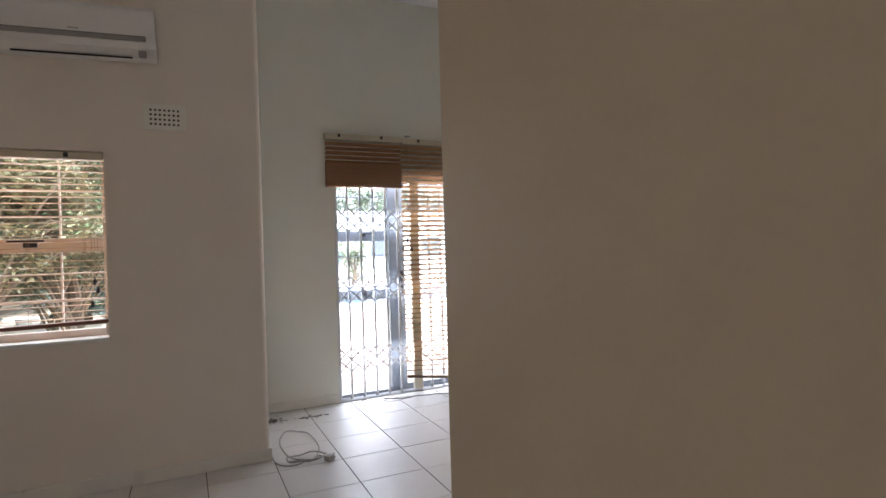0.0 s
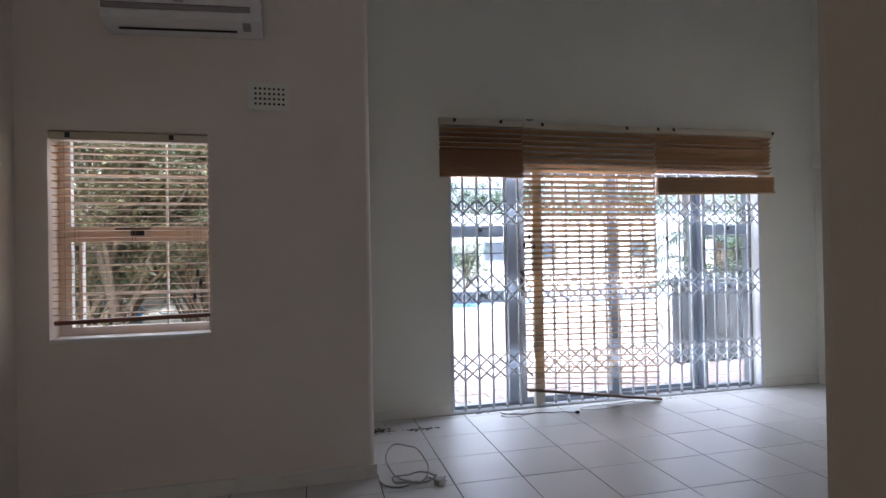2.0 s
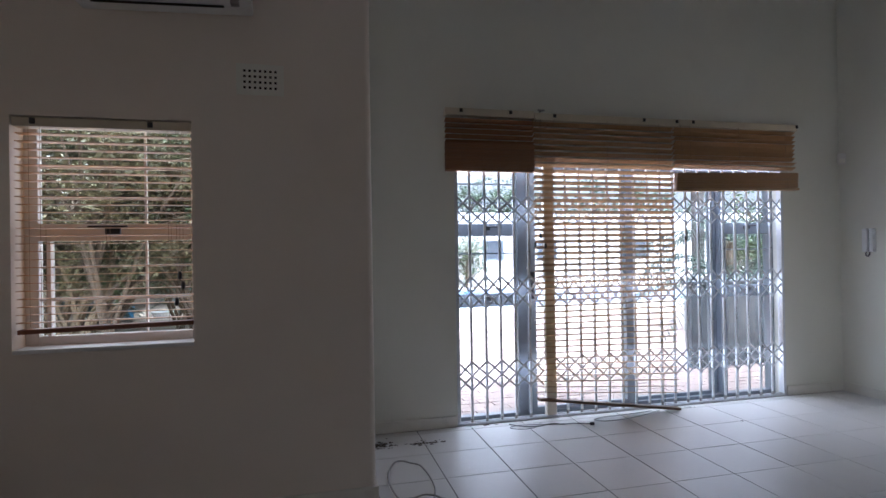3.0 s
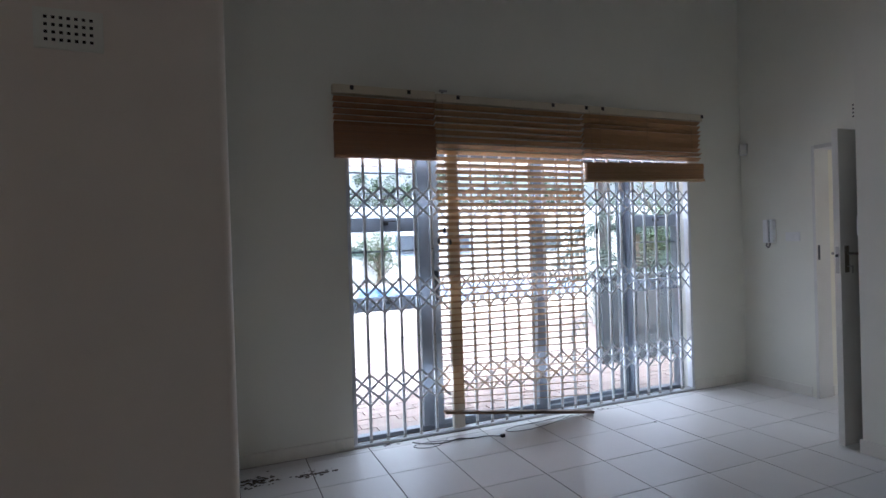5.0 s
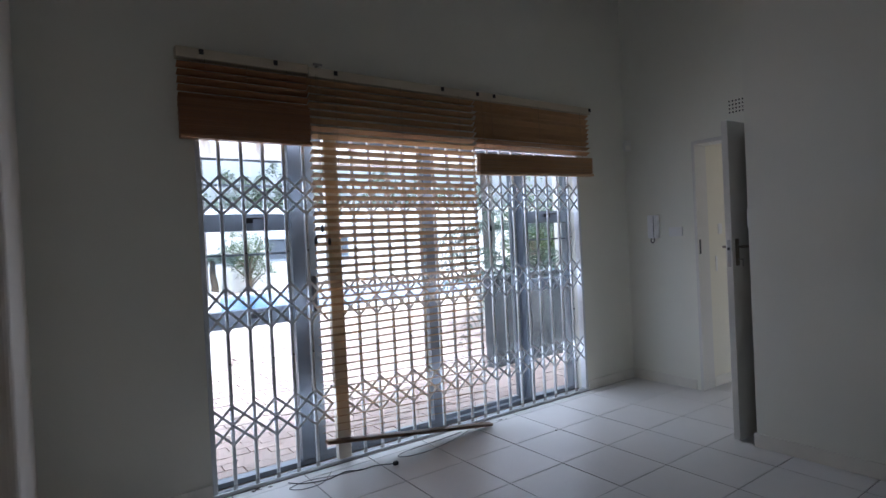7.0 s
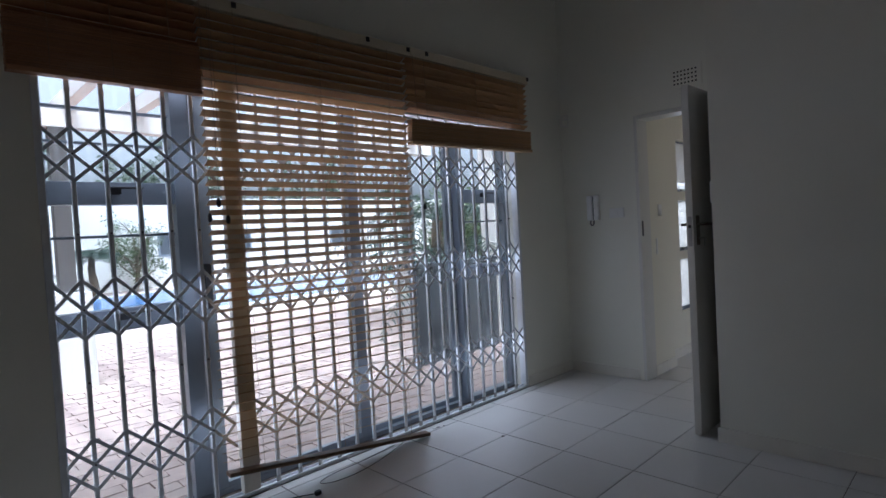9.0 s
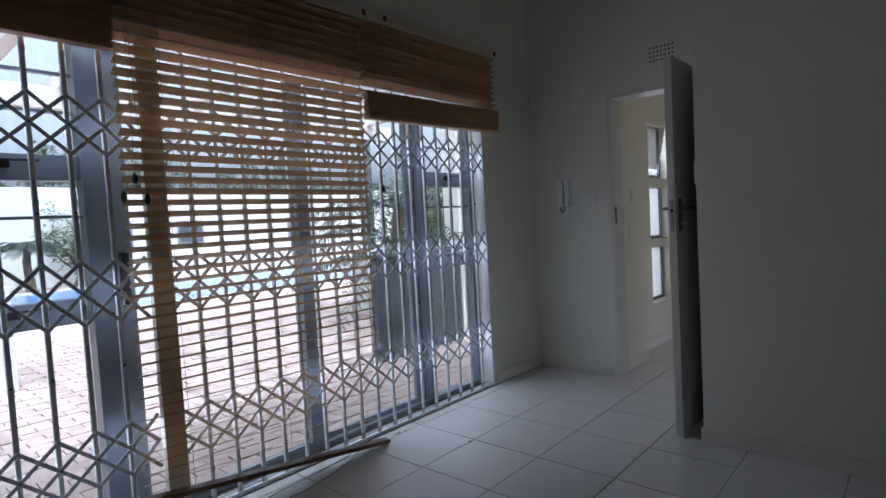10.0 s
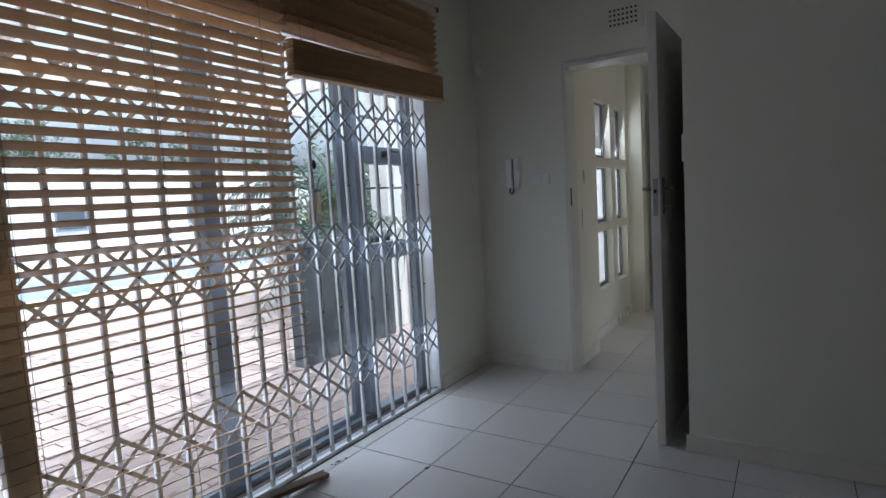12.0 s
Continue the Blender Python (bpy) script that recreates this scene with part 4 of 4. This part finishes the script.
def frond(bm, base, yaw, reach, lift, drop, leaflets=26, width=0.03, length=0.34):
    """One palm frond: an arched rib with leaflets on both sides."""
    out = Vector((math.cos(yaw), math.sin(yaw), 0))
    side = Vector((-math.sin(yaw), math.cos(yaw), 0))
    rib = []
    for i in range(13):
        t = i / 12
        rib.append(Vector(base) + out * reach * t + Vector((0, 0, lift * math.sin(t * 1.9) - drop * t * t)))
    sweep(bm, rib, [0.014 * (1 - 0.85 * i / 12) for i in range(13)], 5)
    for i in range(leaflets):
        t = 0.12 + 0.86 * i / (leaflets - 1)
        k = min(int(t * 12), 11)
        p = rib[k].lerp(rib[k + 1], t * 12 - k)
        d = (rib[k + 1] - rib[k]).normalized()
        ln = length * math.sin(math.pi * (0.15 + 0.8 * t)) * random.uniform(0.85, 1.1)
        for s in (-1, 1):
            w = (side * s * 0.9 + d * 0.65 + Vector((0, 0, random.uniform(-0.3, 0.1)))).normalized()
            q1, q2 = p + w * ln * 0.5, p + w * ln + Vector((0, 0, -ln * 0.25))
            e = d * width * 0.5
            a = [bm.verts.new(c) for c in (p - e * 0.4, p + e * 0.4, q1 + e, q2, q1 - e)]
            bm.faces.new((a[0], a[1], a[2], a[4]))
            bm.faces.new((a[4], a[2], a[3]))


def palm(at, height, n, reach, label, mat=None):
    p = thing("palm_tree", at, label, "palm tree", "garden palms")
    bm = bmesh.new()
    a = Vector(at)
    pts = [a + Vector((0.03 * math.sin(i), 0.02 * math.cos(2 * i), height * i / 7)) for i in range(8)]
    sweep(bm, pts, [0.11 * (1.1 - 0.35 * i / 7) * (1.08 if i % 2 else 0.95) for i in range(8)], 9)
    part("trunk", bm, M_BARK, p)
    for i in range(n):
        bm = bmesh.new()
        frond(bm, pts[-1], i * 2.4 + random.uniform(-0.2, 0.2), reach * random.uniform(0.8, 1.1), random.uniform(0.35, 0.9) * reach * 0.6, random.uniform(0.4, 0.9) * reach * 0.7)
        part("frond", bm, mat or M_PALM, p)


def leaf_cloud(bm, centre, radius, n, size):
    """Many small bent leaves scattered unevenly about a centre."""
    for _ in range(n):
        d = Vector((random.gauss(0, 1), random.gauss(0, 1), random.gauss(0, 0.8)))
        d = d.normalized() * radius * random.random() ** 0.45
        p = Vector(centre) + d
        if noise.noise(p * 2.3) < -0.12:
            continue
        s = size * random.uniform(0.6, 1.3)
        m = Matrix.Translation(p) @ Euler((random.uniform(-1, 1), random.uniform(-1, 1), random.uniform(0, 6.28))).to_matrix().to_4x4()
        v = [bm.verts.new(m @ Vector(c)) for c in ((0, -s, 0), (s * 0.38, 0, s * 0.12), (0, s, -s * 0.15), (-s * 0.38, 0, s * 0.12))]
        bm.faces.new((v[0], v[1], v[3]))
        bm.faces.new((v[1], v[2], v[3]))


def leafy_tree(at, lean, height, limbs, leaves, mat, label, name="tree", category="tree", size=0.05, spread=0.9):
    t = thing(name, at, label, category, "garden trees")
    a = Vector(at)
    top = a + Vector(lean) + Vector((0, 0, height * 0.45))
    bm = bmesh.new()
    pts = smooth_line([a - Vector((0, 0, 0.1)), a.lerp(top, 0.4) + Vector((0.05, -0.04, 0)), top], 4)
    sweep(bm, pts, [0.085 * (1 - 0.45 * i / (len(pts) - 1)) for i in range(len(pts))], 8)
    part("trunk", bm, M_BARK, t)
    ends = []
    for i in range(limbs):
        yaw = i * 2.4
        start = pts[2 + i % (len(pts) - 2)]
        end = start + Vector((math.cos(yaw) * spread, math.sin(yaw) * spread * 0.8, height * random.uniform(0.25, 0.6)))
        mid = start.lerp(end, 0.5) + Vector((random.uniform(-0.15, 0.15), random.uniform(-0.1, 0.1), random.uniform(0.0, 0.2)))
        line = smooth_line([start, mid, end], 4)
        bm = bmesh.new()
        sweep(bm, line, [0.035 * (1 - 0.75 * k / (len(line) - 1)) for k in range(len(line))], 6)
        for k in range(3, len(line)):
            tw = line[k] + Vector((random.uniform(-0.35, 0.35), random.uniform(-0.3, 0.3), random.uniform(-0.05, 0.35)))
            sweep(bm, smooth_line([line[k], line[k].lerp(tw, 0.5) + Vector((0, 0, 0.03)), tw], 2), [0.010, 0.008, 0.006, 0.005, 0.004][:5], 5)
            ends.append(tw)
        part("limb", bm, M_BARK, t)
    bm = bmesh.new()
    for e in ends:
        leaf_cloud(bm, e, 0.34, leaves, size)
    part("crown", bm, mat, t)


def arching_shrub(at, n, reach, label):
    """Stems that rise from one foot and bow over, with leaves along their outer halves."""
    t = thing("shrub", at, label, "shrub", "garden shrubs")
    a = Vector(at)
    crown = bmesh.new()
    for i in range(n):
        yaw = random.uniform(-0.7, 0.9) if i % 3 else random.uniform(1.6, 4.2)
        out = Vector((math.cos(yaw), math.sin(yaw) * 0.6, 0))
        far, high = reach * random.uniform(0.45, 1.0), reach * random.uniform(0.55, 1.05)
        foot = a + Vector((random.uniform(-0.25, 0.25), random.uniform(-0.2, 0.2), 0))
        line = smooth_line([foot, foot + out * far * 0.22 + Vector((0, 0, high * 0.45)), foot + out * far * 0.6 + Vector((0, 0, high * 0.85)), foot + out * far + Vector((0, 0, high * random.uniform(0.75, 1.0)))], 5)
        thick = random.uniform(0.018, 0.045)
        bm = bmesh.new()
        sweep(bm, line, [thick * (1 - 0.75 * k / (len(line) - 1)) for k in range(len(line))], 6)
        part("stem", bm, M_STEM, t)
        for k in range(5, len(line), 2):
            leaf_cloud(crown, line[k] + Vector((random.uniform(-0.15, 0.15), random.uniform(-0.15, 0.15), random.uniform(-0.2, 0.15))), 0.26, 26, 0.06)
    part("crown", crown, M_LEAF, t)


# garden before the small window
for gx, gy, gh, lean, gm in ((-3.9, 12.4, 4.2, 1.5, M_DRYLEAF), (-2.7, 13.4, 4.6, 1.3, M_LEAF), (-1.0, 13.0, 4.4, -0.8, M_DRYLEAF), (-5.2, 13.8, 4.8, 1.0, M_LEAF), (-3.2, 15.2, 5.4, 0.4, M_LEAF), (-1.9, 11.6, 4.6, -0.5, M_DRYLEAF), (-4.6, 11.6, 4.8, 0.6, M_LEAF)):
    leafy_tree((gx, gy, -0.09), (lean, 0.1, 0), gh, 20, 150, gm, "garden tree with leaning trunk and arching branches", spread=1.3, size=0.06)
for gx, gy, gm in ((-7.6, 20.6, M_LEAF), (-6.0, 21.4, M_DRYLEAF), (-4.4, 20.8, M_LEAF), (-2.8, 21.6, M_DRYLEAF), (-1.2, 20.8, M_LEAF), (0.2, 21.4, M_LEAF), (-6.6, 17.6, M_DRYLEAF), (-0.3, 17.4, M_LEAF)):
    leafy_tree((gx, gy, -0.09), (0.2, 0.1, 0), 5.2, 16, 120, gm, "dense shady tree at the back of the garden", spread=1.6, size=0.09)
# added tall trees, crowns out of view, that dim the garden below
for gx, gy in ((-6.6, 14.4), (-4.6, 19.2), (-6.2, 18.6), (-0.8, 19.8)):
    leafy_tree((gx, gy, -0.09), (0.2, 0.1, 0), 9.0, 22, 130, M_LEAF, "tall tree with a broad dense crown, added to shade the garden", spread=2.3, size=0.13)
palm((-4.3, 15.6, -0.09), 0.3, 16, 1.1, "low green fern palm in the garden")
arching_shrub((-2.75, 12.5, -0.085), 22, 3.0, "tall shrub with many arching brown stems")
arching_shrub((-3.5, 13.6, -0.085), 18, 3.4, "tall shrub with many arching brown stems")
arching_shrub((-1.5, 14.6, -0.085), 16, 3.2, "tall shrub with many arching brown stems")
palm((-1.2, 13.8, -0.09), 1.8, 22, 2.0, "large palm with drooping dry fronds", M_DRYFROND)
palm((-4.6, 14.4, -0.09), 1.5, 22, 2.0, "large palm with drooping green fronds", M_PALM)
palm((-3.7, 16.4, -0.09), 0.25, 14, 0.9, "low green fern palm in the garden")
palm((-2.0, 18.6, -0.09), 0.4, 16, 1.1, "low green fern palm in the garden")
palm((-1.4, 16.6, -0.09), 0.3, 14, 0.8, "low green fern palm in the garden")
bm = bmesh.new()
tube(bm, (-3.32, 17.1, -0.083), (-3.32, 17.1, 0.19), 0.15, 0.18, 18)
solo("bucket", bm, M_BLUE, (-3.32, 17.1, -0.083), "blue plastic bucket standing on the ground", "bucket")
bm = bmesh.new()
tube(bm, (-2.55, 17.1, -0.083), (-2.55, 17.1, 0.06), 0.20, 0.25, 20)
solo("basin", bm, M_PLASTIC, (-2.55, 17.1, -0.083), "shallow pale basin standing on the ground", "basin")
bm = bmesh.new()
box(bm, -16, 1.0, 23.6, 23.8, -0.09, 3.6, bevel=0.01)
structure("wall_garden", bm, M_HEDGEWALL, "mossy brown garden boundary wall", "garden wall")

bm = bmesh.new()
box(bm, -3.7, 1.0, 15.6, 21.5, -0.086, -0.083)
structure("path", bm, M_PATH, "pale sandy path through the garden", "path")

# patio
bm = bmesh.new()
box(bm, 0.85, 16, Y_SLD + 0.23, 15.9, -0.085, -0.052)
box(bm, 1.0, 20, 22.2, 24.0, -0.085, -0.052)
structure("patio", bm, M_SAND, "patio bed of pale sand", "patio")
bm = bmesh.new()
box(bm, 1.2, 30, 24.0, 24.2, -0.09, 2.85, bevel=0.01)
structure("wall_boundary", bm, M_PLASTER, "tall white plastered boundary wall behind the pool", "boundary wall")
for wx in (7.9, 10.2, 14.5):
    w = thing("window_3", (wx, 23.99, 1.0), "", "")
    tagged(w, "small grey framed window in the white wall", "window", kind="structure")
    bm = framed(wx - 0.45, wx + 0.45, 23.96, 24.0, 0.95, 1.75, 0.06, 0.06)
    part("window_frame", bm, M_ALU, w)
    bm = bmesh.new()
    box(bm, wx - 0.39, wx + 0.39, 23.985, 23.995, 1.01, 1.71)
    part("pane", bm, M_GREYWALL, w)
bm = bmesh.new()
box(bm, 1.0, 13.0, 15.9, 22.2, -0.10, -0.07)
structure("water", bm, M_WATER, "blue swimming pool water", "pool water")
cop = thing("pool_coping", (5, 15, -0.08), "pale stone slabs edging the swimming pool", "pool coping")
bm = bmesh.new()
box(bm, -0.195, 0.195, -0.17, 0.17, -0.05, 0.02, bevel=0.006)
slab = mesh_of("slab", bm, M_COPING)
for i in range(30):
    for y in (15.85, 22.3):
        piece("slab", slab, pose(1.2 + 0.4 * i, y, -0.055), cop)

pg = thing("pergola", (3.5, 9.5, -0.05), "weathered white timber pergola over the patio", "pergola")
for x in (2.535, 6.9):
    bm = bmesh.new()
    box(bm, x - 0.17, x + 0.17, 10.74, 11.08, -0.052, 0.88, bevel=0.012)
    part("pedestal", bm, M_PLASTER, pg, "white plastered post base")
    bm = bmesh.new()
    box(bm, x - 0.07, x + 0.07, 10.84, 10.98, 0.88, 2.45, bevel=0.006)
    part("post", bm, M_DARKPOST, pg, "dark grey timber post")
bm = bmesh.new()
box(bm, 1.2, 7.4, 10.84, 10.98, 2.45, 2.65, bevel=0.006)
part("beam", bm, M_BEAM, pg)
bm = bmesh.new()
box(bm, -0.05, 0.05, Y_SLD + 0.24, 12.0, 2.65, 2.80, bevel=0.005)
raf = mesh_of("rafter", bm, M_BEAM)
for i in range(10):
    piece("rafter", raf, pose(1.4 + 0.62 * i, 0, 0), pg)
bm = bmesh.new()
box(bm, 6.35, 6.57, 8.75, 8.97, -0.052, 2.65, bevel=0.008)
solo("pillar", bm, M_PLASTER, (6.46, 8.86, -0.052), "white plastered square pillar beside the patio", "pillar")

bm = bmesh.new()
box(bm, 4.95, 6.15, 8.6, 8.72, -0.052, 0.92, bevel=0.01)
box(bm, 4.93, 6.17, 8.57, 8.75, 0.92, 0.96, bevel=0.008)
solo("garden_wall", bm, M_GREYWALL, (5.55, 8.66, -0.052), "low grey plastered garden wall, colour darkened for shade", "garden wall")
palm((6.75, 9.9, -0.06), 0.75, 18, 1.7, "green feather palm beside the patio")
palm((7.5, 10.9, -0.06), 1.5, 16, 1.6, "tall green feather palm beside the patio")
palm((5.35, 23.0, -0.052), 1.15, 20, 0.75, "small spiky palm by the boundary wall")
palm((3.4, 23.0, -0.06), 0.5, 14, 1.1, "small spiky palm by the boundary wall")
leafy_tree((6.5, 23.3, -0.052), (0.1, 0, 0), 2.2, 12, 60, M_LEAF, "green shrub growing by the boundary wall", "shrub", "shrub", 0.05, 0.6)
leafy_tree((5.2, 26.6, -0.09), (0.2, 0, 0), 4.2, 12, 90, M_HAZELEAF, "green tree behind the boundary wall", spread=1.6, size=0.07)
leafy_tree((11.6, 26.8, -0.09), (0.2, 0, 0), 4.6, 12, 90, M_HAZELEAF, "green tree behind the boundary wall", spread=1.7, size=0.07)
for gx, gy, gh in ((2.6, 26.4, 4.6), (7.9, 26.2, 4.9), (14.6, 27.0, 5.0), (17.4, 26.4, 4.7), (9.8, 28.0, 5.6)):
    leafy_tree((gx, gy, -0.09), (0.2, 0, 0), gh, 14, 110, M_HAZELEAF, "green tree behind the boundary wall", spread=1.8, size=0.08)
leafy_tree((9.6, 12.4, -0.06), (0.1, 0, 0), 2.4, 10, 110, M_LEAF, "dark green shrub beside the patio", "shrub", "shrub", 0.05, 0.8)
leafy_tree((8.6, 11.2, -0.06), (0.1, 0, 0), 1.9, 10, 110, M_LEAF, "dark green shrub beside the patio", "shrub", "shrub", 0.05, 0.7)

# ---- floor tiles ----
TX, TY, GX, GY = 0.4165, 0.411, 3.985, 6.360
bm = bmesh.new()
box(bm, -TX / 2 + 0.0028, TX / 2 - 0.0028, -TY / 2 + 0.0018, TY / 2 - 0.0018, -0.005, 0.0, bevel=0.0012)
tile_me = mesh_of("tile", bm, M_TILE)
rest = bmesh.new()
for i in range(-13, 15):
    for k in range(-20, 3):
        xa, xb = GX + TX * i, GX + TX * (i + 1)
        ya, yb = GY + TY * k, GY + TY * (k + 1)
        in_room = xb > X_LEFT and xa < X_DOOR + 0.1 and yb > Y_BACK and ya < Y_SLD + 0.02
        in_pass = xb > X_DOOR and xa < 9.6 and yb > 5.3 and ya < 7.05
        if not (in_room or in_pass):
            continue
        if (ya > 2.8 and xa < X_DOOR and xb > X_LEFT + 0.05 and not (xa > X_RIGHT and ya < 5.3)) or (xa > 5 and ya > 5.7):
            x0, x1 = max(xa, X_LEFT), min(xb, 9.6)
            y0, y1 = ya, min(yb, 7.26)
            if x1 - x0 > 0.4 and y1 - y0 > 0.4:
                piece("tile", tile_me, pose((xa + xb) / 2, (ya + yb) / 2, random.uniform(-0.0006, 0.0006), random.uniform(-0.08, 0.08), random.uniform(-0.08, 0.08)), floor)
            elif x1 - x0 > 0.03 and y1 - y0 > 0.03:
                bm = bmesh.new()
                box(bm, x0 + 0.003, x1 - 0.003, y0 + 0.003, y1 - 0.003, -0.005, 0.0, bevel=0.0012)
                hang(new("tile", mesh_of("tile", bm, M_TILE)), floor)
        else:
            box(rest, max(xa, X_LEFT) + 0.002, xb - 0.002, max(ya, Y_BACK) + 0.002, min(yb, 7.26) - 0.002, -0.005, 0.0)
tagged(hang(new("tile_field", mesh_of("tile_field", rest, M_TILE)), floor), kind="stuff")

# ---- paving bricks ----
paving = thing("brick_paving", (3.4, 8.4, -0.052), "reddish brick paving in running bond", "brick paving")
tagged(paving, kind="structure")
BL, BW = 0.222, 0.109
bm = bmesh.new()
box(bm, -BL / 2 + 0.003, BL / 2 - 0.003, -BW / 2 + 0.003, BW / 2 - 0.003, -0.03, 0.0, bevel=0.003)
brick_me = mesh_of("brick", bm, M_BRICK)
verts, faces = [], []
for r in range(60):
    y = Y_SLD + 0.30 + BW * r
    for c in range(46):
        x = 0.98 + BL * (c + 0.5 * (r % 2))
        z = -0.032 + random.uniform(-0.003, 0.003)
        if r < 16 and 1.5 < x < 5.2:
            piece("brick", brick_me, pose(x, y, z, random.uniform(-0.6, 0.6), random.uniform(-0.6, 0.6), random.uniform(-0.8, 0.8)), paving)
        else:
            n0 = len(verts)
            for dz in (-0.02, 0.0):
                verts += [(x + sx * (BL / 2 - 0.004), y + sy * (BW / 2 - 0.004), z + dz) for sx, sy in ((-1, -1), (1, -1), (1, 1), (-1, 1))]
            faces += [tuple(n0 + k for k in q) for q in ((4, 5, 6, 7), (0, 1, 5, 4), (1, 2, 6, 5), (2, 3, 7, 6), (3, 0, 4, 7))]
me = bpy.data.meshes.new("brick_field")
me.from_pydata(verts, [], faces)
me.materials.append(M_BRICK)
tagged(hang(new("brick_field", me), paving), kind="stuff")
